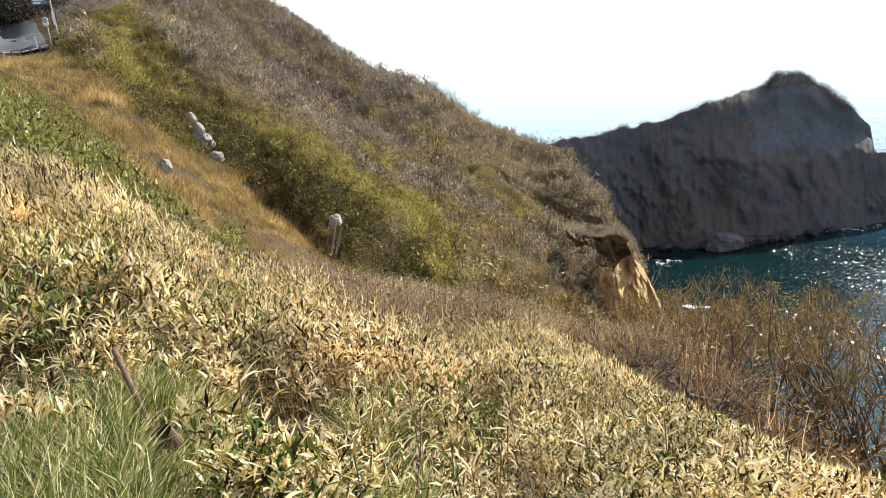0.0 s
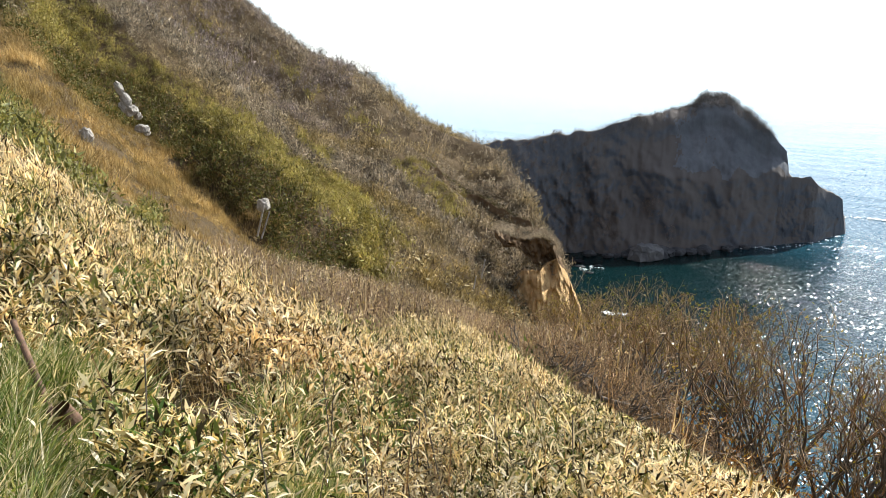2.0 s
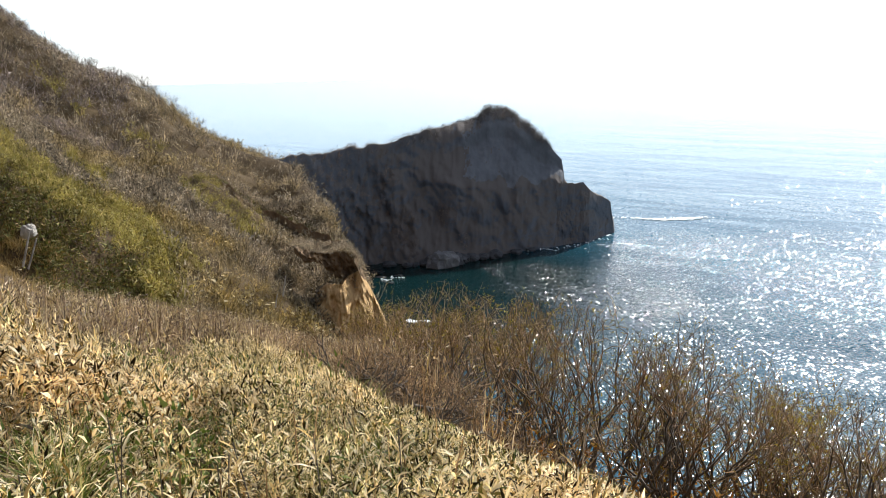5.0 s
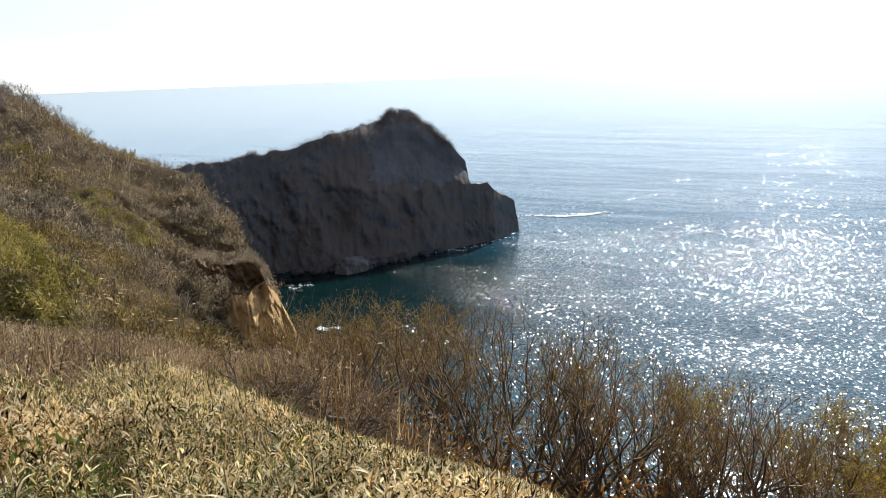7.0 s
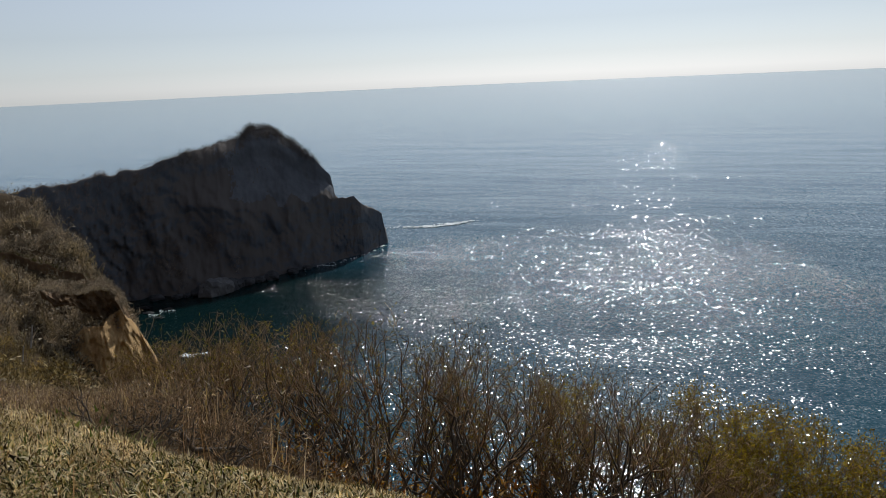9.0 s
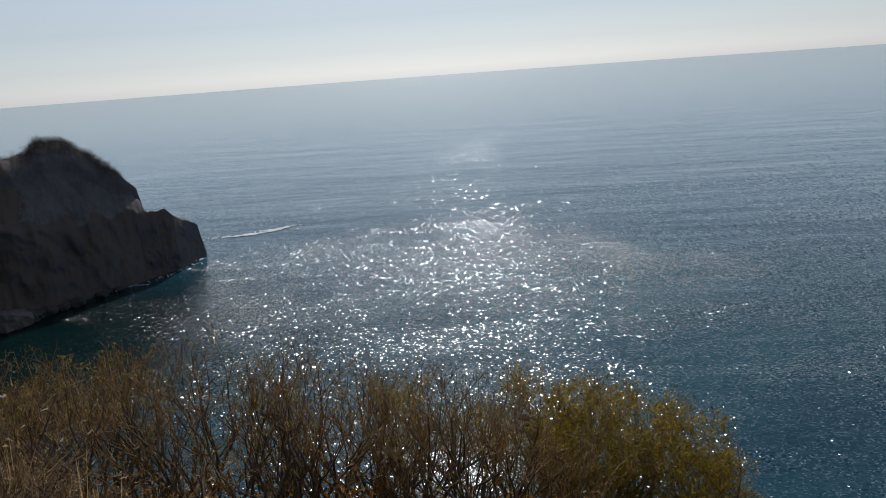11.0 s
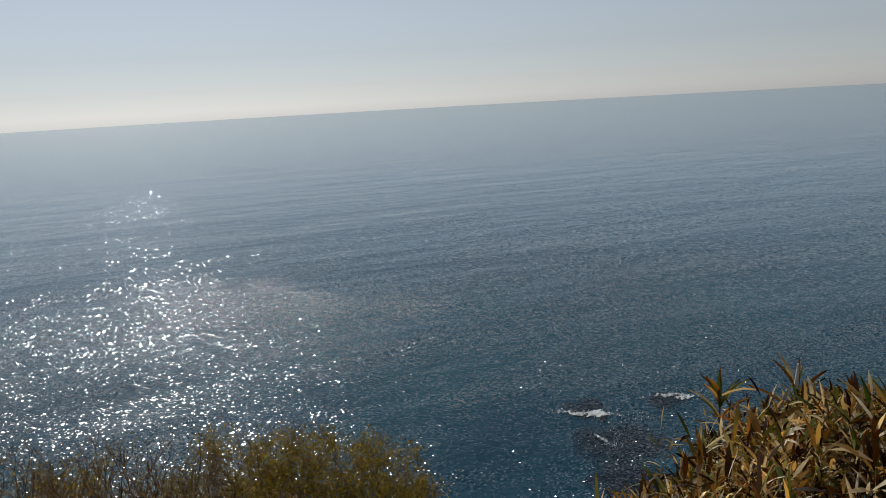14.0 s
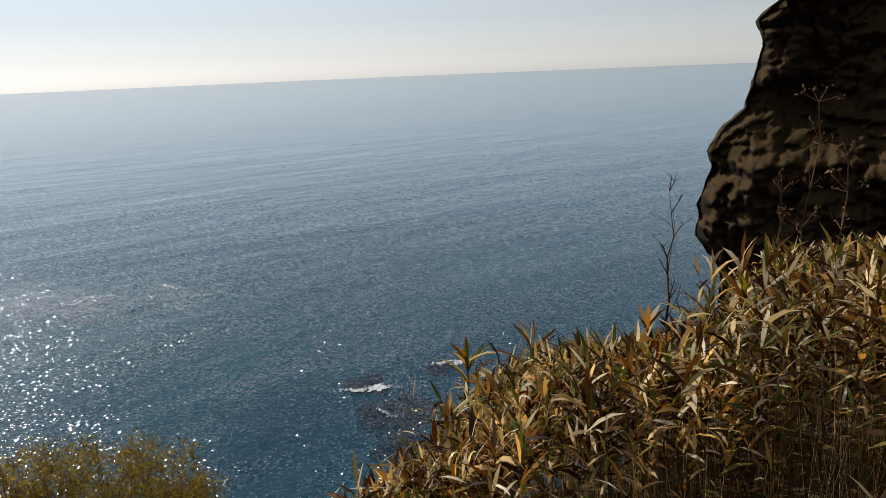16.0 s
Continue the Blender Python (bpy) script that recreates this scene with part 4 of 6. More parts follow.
def tubes(segs, sides):
    """Tapered tubes for a list of (p0, p1, r0, r1)."""
    s = np.array([(*p, *q, a, b) for p, q, a, b in segs], float)
    p, q = s[:, 0:3], s[:, 3:6]
    d = q - p
    d /= np.linalg.norm(d, axis=1)[:, None] + 1e-9
    ref = np.where(np.abs(d[:, 2:3]) > 0.9, np.array([[1.0, 0, 0]]), np.array([[0, 0, 1.0]]))
    u = np.cross(d, ref)
    u /= np.linalg.norm(u, axis=1)[:, None]
    w = np.cross(d, u)
    th = np.arange(sides) * 2 * np.pi / sides
    ring = u[:, None] * np.cos(th)[None, :, None] + w[:, None] * np.sin(th)[None, :, None]
    v = np.stack([p[:, None] + ring * s[:, 6][:, None, None], q[:, None] + ring * s[:, 7][:, None, None]], 1)
    n = len(s)
    b = (np.arange(n) * 2 * sides)[:, None, None]
    k = np.arange(sides)
    f = b + np.stack([k, (k + 1) % sides, (k + 1) % sides + sides, k + sides], -1)[None]
    return v.reshape(-1, 3), f.reshape(-1, 4)


def grow(seed, height, stems, spread, depth=5, wild=0.2, girth=0.017, wide=0.45):
    """Branches of a many-stemmed tree that forks again and again: thick limbs, fine twigs and the twig tips."""
    g = np.random.default_rng(seed)
    limbs, twigs, tips = [], [], []

    def shoot(p, d, length, rad, level):
        steps = 3 if level < 3 else 2
        for k in range(steps):
            d = d + g.normal(0, wild, 3) + np.array([0, 0, 0.07])
            d = d / np.linalg.norm(d)
            q = p + d * length / steps
            (limbs if level < 3 else twigs).append((p, q, rad * (1 - 0.3 * k / steps), rad * (1 - 0.3 * (k + 1) / steps)))
            p = q
            if level >= 2 and g.random() < 0.6 or level == 1 and g.random() < 0.2:
                e = g.normal(0, 0.6, 3) + d * 0.8 + np.array([0, 0, 0.35])
                e = p + e / np.linalg.norm(e) * length * g.uniform(0.3, 0.7)
                twigs.append((p, e, rad * 0.4 + 0.003, 0.004))
                tips.append(e)
        if level == depth:
            tips.append(p)
            return
        n = 3 if g.random() < 0.3 else 2
        turn = g.uniform(0, 6.28)
        ref = np.cross(d, [0.3, 0.5, 0.81])
        ref /= np.linalg.norm(ref)
        side = np.cross(d, ref)
        for c in range(n):
            ang, th = g.uniform(0.22, 0.6), turn + 6.28 * c / n + g.normal(0, 0.3)
            e = (ref * math.cos(th) + side * math.sin(th)) * math.sin(ang) + d * math.cos(ang)
            shoot(p, e, length * g.uniform(0.6, 0.8), rad * (0.6 if c else 0.54), level + 1)

    for s in range(stems):
        az = 6.28 * s / stems + g.normal(0, 0.4)
        out = spread * g.uniform(0.4, 1.0)
        d = np.array([math.sin(az) * out, math.cos(az) * out, 1.0])
        shoot(np.array([math.sin(az) * 0.02, math.cos(az) * 0.02, -0.25]), d / np.linalg.norm(d), height * g.uniform(0.3, 0.4), girth * height, 0)
    # hold the crown inside an uneven egg, so that it ends in a rounded, dense edge
    size = np.array([wide, wide, 0.42]) * height

    def tame(p):
        d = (np.asarray(p) - [0, 0, 0.6 * height]) / size
        way = Vector(d).normalized()
        far = math.hypot(d[0], d[1], max(d[2], 0.0)) / (0.95 + 0.45 * noise.noise(way * 1.9 + Vector((seed, 0, 0))) + 0.3 * noise.noise(way * 5 + Vector((0, seed, 0))))
        if far < 0.75:
            return np.asarray(p)
        k = (0.75 + 0.45 * math.tanh((far - 0.75) / 0.45)) / far
        return np.array([d[0] * k, d[1] * k, d[2] * k if d[2] > 0 else d[2]]) * size + [0, 0, 0.6 * height]

    limbs, twigs = ([(tame(p), tame(q), u, w) for p, q, u, w in l] for l in (limbs, twigs))
    return limbs, twigs, np.array([tame(p) for p in tips])


def make_tree(name, seed, height, stems, spread, label, group, leaf_mat_=None, leaves=0, leaf=0.07, depth=5, twig=None, wild=0.2, girth=0.017, wide=0.45):
    ob = thing(name, Matrix(), label, "tree", group)
    limbs, twigs, tips = grow(seed, height, stems, spread, depth, wild, girth, wide)
    ob["reach"] = float(np.percentile(tips[:, 2], 98)) + 0.05
    v, f = tubes(limbs, 5)
    part_mesh("trunk", mesh("trunk", v, f, BARK, True), ob)
    v, f = tubes(twigs, 3)
    crown = part_mesh("crown", mesh("crown", v, f, twig or TWIG), ob)
    if leaves:
        g = np.random.default_rng(seed + 50)
        high = np.clip((tips[:, 2] / tips[:, 2].max() - 0.45) / 0.35, 0.015, 1)
        i = g.choice(len(tips), leaves, p=high / high.sum())
        Q = tips[i] + g.normal(0, 0.13, (leaves, 3)) - np.array([0, 0, 0.04])
        l = g.uniform(0.5, 1.4, leaves) * leaf
        v, f = blades(Q, g.uniform(0, 6.28, leaves), g.uniform(-1, 1.4, leaves), l, l * g.uniform(0.45, 0.8, leaves), np.zeros(leaves), g.uniform(-1.5, 1.5, leaves), 1)
        part_mesh("leaves", mesh("leaves", v, f, leaf_mat_), crown)
    return ob


# ---- near bamboo, grass and brush ----
def sasa_zone(a, r):
    far = r < np.interp(a, [-64, -45, -40, -34, -25, -14, -6, 4, 12, 18], [14, 16, 14, 10, 11.5, 13.5, 13.5, 13, 12, 9])
    meadow = (a < -49) & (r < 3.9 + 0.4 * vnoise(a * 0.4, r * 2, 0, 43)) | (a > -55) & (a < -49.3) & (r < 4.5)
    meadow |= (np.abs(a + 40) < 4.5) & (np.abs(r - 4.4) < 0.9) & (vnoise(a * 0.3, r * 1.2, 0, 44) > -0.3)
    meadow |= (a > -54.8) & (a < -48.5) & (r < 4.75) | (a > -52) & (a < -46.8) & (r < 3.75)
    meadow |= (np.abs(a + 34.5) < 3.0) & (r < 3.5) & (vnoise(a * 0.5, r * 2, 0, 48) > -0.3)
    gap = vnoise(a * 0.22, r * 0.9, 0, 45) > 0.75
    return far & ~meadow & ~gap


stuff("bamboo_grass", joined([
    build_bamboo(17000, -66, 14, 1.9, 5, 10, 0.44, 2, 0.12, 0.98, sasa_zone, slim=0.8, rise=0.8),
    build_bamboo(9000, -65, 17, 5, 7, 10, 0.54, 2, 0.12, 1.1, sasa_zone, slim=0.78, rise=0.85),
    build_bamboo(24000, -65, 17, 7, 11.5, 9, 0.58, 1, 0.12, 1.15, sasa_zone, slim=1.1, rise=0.85),
    build_bamboo(9500, -64, 10, 11.5, 18, 8, 0.66, 1, 0.2, 1.2, sasa_zone, slim=1.2, rise=0.9),
    build_bamboo(900, -34, -8, 15, 27, 7, 0.8, 1, keep=lambda a, r: r < guide(BROW, a)),
]), SASA, "withered straw-coloured dwarf bamboo covering the slope", "bamboo grass")
a, r = sprinkle(16000, -66, 17, 1.7, 9)
P = ground_points(a, r) + np.array([0, 0, 0.05])
m = len(P)
stuff("leaf_litter", blades(P, rng.uniform(0, 6.28, m), rng.normal(0.15, 0.3, m), rng.uniform(0.06, 0.2, m), rng.uniform(0.008, 0.022, m), rng.uniform(0, 0.8, m), rng.normal(0, 0.6, m), 1), SASA, "fallen straw-coloured leaves under the bamboo", "leaf litter")
stuff("bamboo_thicket", build_bamboo(5600, 56, 112, 2.0, 5.0, 11, 0.5, 3, 0.4, 1.35, None, (0.395, -0.24), 0.55, 0.9), THICKET, "rust and straw dwarf bamboo thicket on the cliff edge", "bamboo grass")


def build_grass(n, a0, a1, r0, r1, h, seed_noise, limit):
    a, r = sprinkle(n, a0, a1, r0, r1)
    x, y = polar(a, r)
    ok = vnoise(x * 0.9, y * 0.9, 0, seed_noise) > limit
    a, r = a[ok], r[ok]
    P = ground_points(a, r)
    m = len(P)
    h = np.where((a > -55) & (a < -47) & (r < 4.0), h * 0.45, h)
    return blades(P, rng.uniform(0, 6.28, m), rng.normal(1.25, 0.2, m), rng.uniform(0.6, 1.2, m) * h, rng.uniform(0.006, 0.012, m), rng.uniform(0.2, 1.4, m), rng.uniform(0, 3, m), 3)


stuff("meadow_grass", joined([build_grass(11000, -66, -48.5, 1.8, 4.3, 0.42, 61, -0.9), build_grass(5000, -45, -34, 3.3, 5.4, 0.55, 62, -0.3), build_grass(3500, -49, -30, 2.2, 3.6, 0.4, 64, -0.2), build_grass(2500, -56, -46, 3.6, 5.2, 0.4, 65, -0.9), build_grass(7000, -36, -8, 3, 10, 0.45, 63, 0.3)]),
      GRASS, "fresh green grass tufts among the dead bamboo", "grass")

brush_t = [tuft(100 + i, 11, 16, 1.0, 0.07, 0.013, 1.1, 0.85, 2 - i % 2) for i in range(6)]
far_t = [tuft(120 + i, 9, 14, 1.0, 0.1, 0.022, 0.4, 1.0, 1) for i in range(6)]
dome_t = [dome(130 + i, 30, 0.21) for i in range(6)]
leafy_t = [dome(140 + i, 46, 0.18) for i in range(6)]
small_t = [dome(150 + i, 66, 0.1) for i in range(5)]
creep_t = [dome(170 + i, 52, 0.15) for i in range(5)]
wood_t = [dome(190 + i, 300, 0.07) for i in range(5)]
under_t = [tuft(180 + i, 3, 90, 1.2, 0.08, 0.005, 0.6, 0.95) for i in range(6)]
dry_t = [tuft(160 + i, 12, 0, 1.9, 0.1, 0.07, 0.7, 0.95, 1) for i in range(6)]

a, r = sprinkle(5600, -39, 7, 10, 40)
ok = (r > np.interp(a, [-39, -34, -25, -14, -6, 4, 14], [13, 10, 11.5, 13.5, 12.5, 11.5, 10])) & (r < guide(DIP, a) + 2) & ((a < -2) | (rng.random(len(a)) < 0.45))
a, r = a[ok], r[ok]
more = sprinkle(2400, -13, 4, 13.5, 34)
a, r = np.append(a, more[0]), np.append(r, more[1])
P = ground_points(a, r)
SHRUB_LINE = [(-39, -11.2), (-34.6, -13.6), (-28, -15.6), (-21.4, -17.8), (-14.8, -20.2), (-11, -20.2), (-9, -18.8), (-5, -18.6), (1, -20.5), (8, -25)]
room = EYE + r * np.tan(np.radians(guide(SHRUB_LINE, a))) - P[:, 2]
h = np.minimum(rng.uniform(0.7, 1.9, len(a)), room * 0.9)
ok = h > 0.3
stuff("bare_brush", planted(brush_t, P[ok], h[ok]), REDDISH, "leafless reddish-brown brush on the shoulder", "brush")
a, r = sprinkle(520, -9, 52, 13.5, 27)
P = ground_points(a, r)
room = EYE + r * np.tan(np.radians(np.interp(a, [-9, 12, 30, 51], [-23, -26, -29, -34]))) - P[:, 2]
h = np.minimum(rng.uniform(1.2, 3.2, len(a)), room * 0.7)
ok = (h > 0.5) & (vnoise(a * 0.25, r * 0.3, 0, 77) > -0.5)
stuff("undergrowth", planted(under_t, P[ok], h[ok]), RUSSET, "olive and russet undergrowth below the trees", "undergrowth")
# tall dead stalks standing out of the bamboo
a, r = sprinkle(160, -58, 0, 2.6, 9)
P = ground_points(a, r)
m = len(P)
stuff("dead_stalks", blades(P, rng.uniform(0, 6.28, m), rng.normal(1.45, 0.1, m), rng.uniform(0.5, 1.15, m), rng.uniform(0.006, 0.01, m), rng.normal(0, 0.25, m), rng.uniform(0, 3, m), 3), TWIG, "thin dead stalks standing in the bamboo", "stalks")

# ---- far hillside cover ----
bush_t = [bush(400 + i, 14, 21) for i in range(8)]
low_t = [bush(440 + i, 10, 14) for i in range(6)]
bud_t = [bush(420 + i, 16, 46) for i in range(6)]
GULLY_TOP = [(-52, 6.0), (-49.7, 3.9), (-47.7, 1.3), (-44.3, -0.7), (-40.7, -2.2), (-37.4, -5.6), (-33.6, -8.0), (-30.8, -11.4), (-27, -14.5)]
GULLY_LOW = [(-52, 5.0), (-49.4, 2.8), (-47, -1.2), (-44.8, -3.4), (-41.8, -5.0), (-38.9, -8.1), (-36.2, -11.2), (-33, -13.2), (-27, -15.5)]
SPUR_TOP = [(-52, 7.5), (-46.5, 6.9), (-44.6, 4.1), (-41.8, 1.0), (-38.3, -1.4), (-33.7, -4.9), (-30.6, -8.2), (-27.1, -11.4), (-23, -14.6)]
GREEN_SPOTS = [((-23.4, -8.3), (-19.3, -11.6), 0.95), ((-29.2, -9.6), (-26.9, -11.2), 0.9), ((-25.0, -12.9), (-23.2, -14.9), 0.35), ((-33, 0.6), (-30, -2.2), 0.5), ((-27.5, -4.0), (-24.5, -6.0), 0.5),
               ((-38, 2.4), (-35.2, 0.2), 0.6), ((-31.5, -5.6), (-29.6, -7.2), 0.45), ((-44, 9.5), (-42, 7.8), 0.6)]
more_ = [np.append(*q) for q in zip(sprinkle(6200, -63, -10.4, 46, 104), sprinkle(3400, -51, -24, 46, 98))]
a, r = (np.append(*q) for q in zip(more_, sprinkle(4600, -63, -10.4, 104, 168)))
off_road = ~((a < -51.3) & (r > 84) & (r < 108))
bank_front = (a > -22.4) & (a < -12.6) & (r > guide(SCAR, a) - 2.6) & (r < guide(SCAR, a) - 0.4)
a, r = a[off_road & ~bank_front], r[off_road & ~bank_front]
x, y = polar(a, r)
el = np.degrees(np.arctan2(relief(a, r) - EYE, r)) + 0.25 * vnoise(x * 0.25, y * 0.25, 0, 79)
meadow = (a < -34.5) & (el < guide(GULLY_LOW, a))
dark_band = (a < -28) & ~meadow & (el < guide(GULLY_TOP, a) + 0.3) & (r < 100)
green = (a < -25) & (a > -49) & ~meadow & ~dark_band & (el < guide(SPUR_TOP, a)) & (r < 112) & (vnoise(x * 0.14, y * 0.14, 0, 71) > -0.55)
for (a0, e0), (a1, e1), wide in GREEN_SPOTS:
    k = np.clip(((a - a0) * (a1 - a0) + (el - e0) * (e1 - e0)) / ((a1 - a0) ** 2 + (e1 - e0) ** 2), 0, 1)
    green |= np.hypot(a - a0 - k * (a1 - a0), el - e0 - k * (e1 - e0)) < wide * (1 + 0.3 * vnoise(x * 0.3, y * 0.3, 0, 72))
green &= ~meadow & ~dark_band
brown = ~(meadow | dark_band | green)
near = r < 100


def mound(ok, lo, hi):
    return rng.uniform(lo, hi, ok.sum()) * (1.05 + 0.4 * vnoise(x[ok] * 0.11, y[ok] * 0.11, 0, 73) + 0.35 * vnoise(x[ok] * 0.4, y[ok] * 0.4, 0, 74))


low_a, low_r = sprinkle(6500, -50, -10.4, 46, 100)
ok = ((low_a > -34.5) | (np.degrees(np.arctan2(relief(low_a, low_r) - EYE, low_r)) > guide(GULLY_LOW, low_a) + 0.4)) & (np.abs(low_r - guide(SCAR, low_a) + 1.2) > 1.2)
low_a, low_r = low_a[ok], low_r[ok]
stuff("hillside_brush", joined([
    planted(bush_t, ground_points(a[brown & near], r[brown & near]), mound(brown & near, 0.8, 2.5)),
    planted(bush_t, ground_points(a[brown & ~near], r[brown & ~near]), mound(brown & ~near, 1.1, 2.2) * np.interp(r[brown & ~near], [125, 145], [1, 0.7])),
    planted(low_t, ground_points(low_a, low_r), rng.uniform(0.35, 0.8, len(low_a))),
]), BRUSH, "brown leafless bushes over the steep hillside", "scrub")
stuff("budding_shrubs", joined([planted(bud_t, ground_points(a[green], r[green]), mound(green, 0.8, 1.8))]), OLIVE, "yellow-green budding shrubs along the spur", "shrub")
n_ = 150
b_ = np.linspace(-22.3, -12.8, n_)
# Dark foliage fills gully and scar line, also painting in the shade there.
stuff("dark_shrubs", joined([
    planted(leafy_t, ground_points(a[dark_band], r[dark_band]), rng.uniform(0.8, 1.7, dark_band.sum())),
    planted(leafy_t, ground_points(b_, guide(SCAR, b_) + 1.2 + rng.normal(0, 0.4, n_)), rng.uniform(0.5, 0.9, n_)),
]), DARK_LEAF, "dark evergreen shrubs that also stand in for the gully's shade", "shrub")
a, r = sprinkle(90, -43.9, -40.4, 148, 158)
clump = new("evergreen_clump", mesh("evergreen_clump", *planted(wood_t, ground_points(a, r) - np.array([0, 0, 0.7]), rng.uniform(2.0, 3.2, 90)), EVERGREEN))
tagged(clump, "dark evergreen thicket on the crest of the hill", "thicket")
a, r = sprinkle(4200, -56, -27, 104, 166)
ok = ~((a < -51.3) & (r < 110)) & ~((a > -44.2) & (a < -40.2) & (r > 146)) & (r < guide(CREST, a) + 1)
x, y = polar(a[ok], r[ok])
stuff("grey_thicket", planted(low_t, ground_points(a[ok], r[ok]), rng.uniform(1.1, 2.3, ok.sum()) * (1 + 0.5 * vnoise(x * 0.15, y * 0.15, 0, 83)) * np.interp(r[ok], [135, 155], [1, 0.7])), PURPLE_TWIG, "grey-purple leafless thicket over the upper hillside", "thicket")
a, r = sprinkle(2300, -66, -42.5, 16, 60)
x, y = polar(a, r)
top_el = np.interp(a, [-66, -56, -54.9, -53.8, -51.1, -48.9, -47.4, -45.5], [9, 5.0, 3.9, 2.8, 0.1, -3.1, -6.1, -9.2])
ok = np.degrees(np.arctan2(relief(a, r) + 0.7 - EYE, r)) < top_el + 0.35 * vnoise(x * 0.3, y * 0.3, 0, 78)
stuff("creeping_shrubs", planted(creep_t, ground_points(a[ok], r[ok]), rng.uniform(0.6, 1.2, ok.sum())), LOW_GREEN, "low green creeping shrubs beside the dead grass", "shrub")
a, r = sprinkle(24000, -62, -33, 36, 96)
x, y = polar(a, r)
el = np.degrees(np.arctan2(relief(a, r) - EYE, r)) + 0.2 * vnoise(x * 0.3, y * 0.3, 0, 79)
ok = (el < guide(GULLY_LOW, a) + 1.1 + 0.6 * np.clip((-46 - a) / 3, 0, 1)) & ~((a < -51.3) & (r > 85)) & (vnoise(x * 0.5, y * 0.12, 0, 75) > -0.72)
stuff("dead_grass", planted(dry_t, ground_points(a[ok], r[ok]), rng.uniform(0.35, 0.8, ok.sum()) * (1 + 0.6 * vnoise(x[ok] * 0.5, y[ok] * 0.2, 0, 76))), DRY_GRASS, "ochre dead grass on the open slope", "grass")

a, r = (np.append(*q) for q in zip(sprinkle(130, -64, -52.3, 106, 112), sprinkle(190, -64, -50.5, 112, 126)))
stuff("dark_woods", planted(wood_t, ground_points(a, r), rng.uniform(3.8, 6.6, len(a)) * np.interp(r, [108, 116], [0.8, 1.15])), WOODS, "dark grey-green woods behind the road", "woods")

# ---- trees ----
BARE = [make_tree("bare_tree", 200 + i, 5.6, 3 + i % 2, 0.6, "leafless grey-brown tree with many stems on the slope", "trees on the slope", BUDS, 750, 0.06, 5, wild=0.14, girth=0.015, wide=0.4) for i in range(4)]
GREEN = [make_tree("budding_tree", 220 + i, 5.6, 5, 0.34, "olive-green budding tree at the cliff edge", "trees on the slope", BUDS, 4200, 0.085, girth=0.011, wide=0.3) for i in range(3)]
BUSH = [make_tree("bare_bush", 230 + i, 2.0, 3, 0.9, "crooked leafless bush at the edge of the bamboo", "bare bushes", None, 0, 0.05, 4, None, 0.34) for i in range(2)]
TREE_LINE = [(-12, -18.5), (-7, -17.1), (-1.8, -17.8), (5.5, -18.3), (12, -19.4), (16.3, -21.7), (18.5, -21.9), (22.2, -23.2), (25.5, -22.9), (29, -25), (32, -25.4), (34.9, -23.3), (40, -23.9), (44.4, -25), (46.8, -26.3), (48.6, -28.4), (51.4, -30.8), (55.2, -33.7)]
g = np.random.default_rng(5)


def plant(kinds, a, r, top_gap=0.0):
    kind = kinds[int(g.integers(len(kinds)))]
    z = float(relief(a, r)) - 0.1
    top = EYE + r * math.tan(radians(float(guide(TREE_LINE, a)) - top_gap))
    s = max(0.35, (top - z) / kind["reach"])
    x, y = polar(a, r)
    m = Matrix.Translation((x, y, z)) @ Matrix.Rotation(g.uniform(0, 6.28), 4, "Z") @ Matrix.Scale(s, 4)
    ob = copy_thing(kind, m)
    ob.matrix_basis = m
    return ob


for k in range(20):
    plant(BARE, -4 + 39 * (k + g.random()) / 20, g.uniform(15.5, 23), (0.0, 0.3, 0.1, 1.2)[k % 4])
for k in range(11):
    plant(BARE, -10.4 + 6.8 * (k + g.random()) / 11, g.uniform(18, 32), (0.2, 1.4, 0.6, 2.2)[k % 4])
for b, d, gap in ((36.2, 24, 0.0), (38.6, 25, 0.2), (41.0, 24, 0.0), (43.2, 25.5, 0.2), (45.2, 24.5, 0.5), (34.8, 24.5, 0.4), (39.8, 25, 0.8), (46.0, 23.5, 1.4), (47.0, 24, 1.6), (25.6, 24, 0.0), (48.6, 23, 2.4)):
    plant(GREEN, b, d, gap + 0.9)
for k in range(26):
    b, d = -14 + 12 * (k + g.random()) / 26, g.uniform(10.5, 14)
    x, y = polar(b, d)
    m = Matrix.Translation((x, y, float(relief(b, d)) - 0.05)) @ Matrix.Rotation(g.uniform(0, 6.28), 4, "Z") @ Matrix.Scale(g.uniform(0.55, 1.0), 4)
    copy_thing(BUSH[k % 2], m).matrix_basis = m
for ob in BARE + GREEN + BUSH:
    for o in (*ob.children_recursive, ob):
        bpy.data.objects.remove(o)

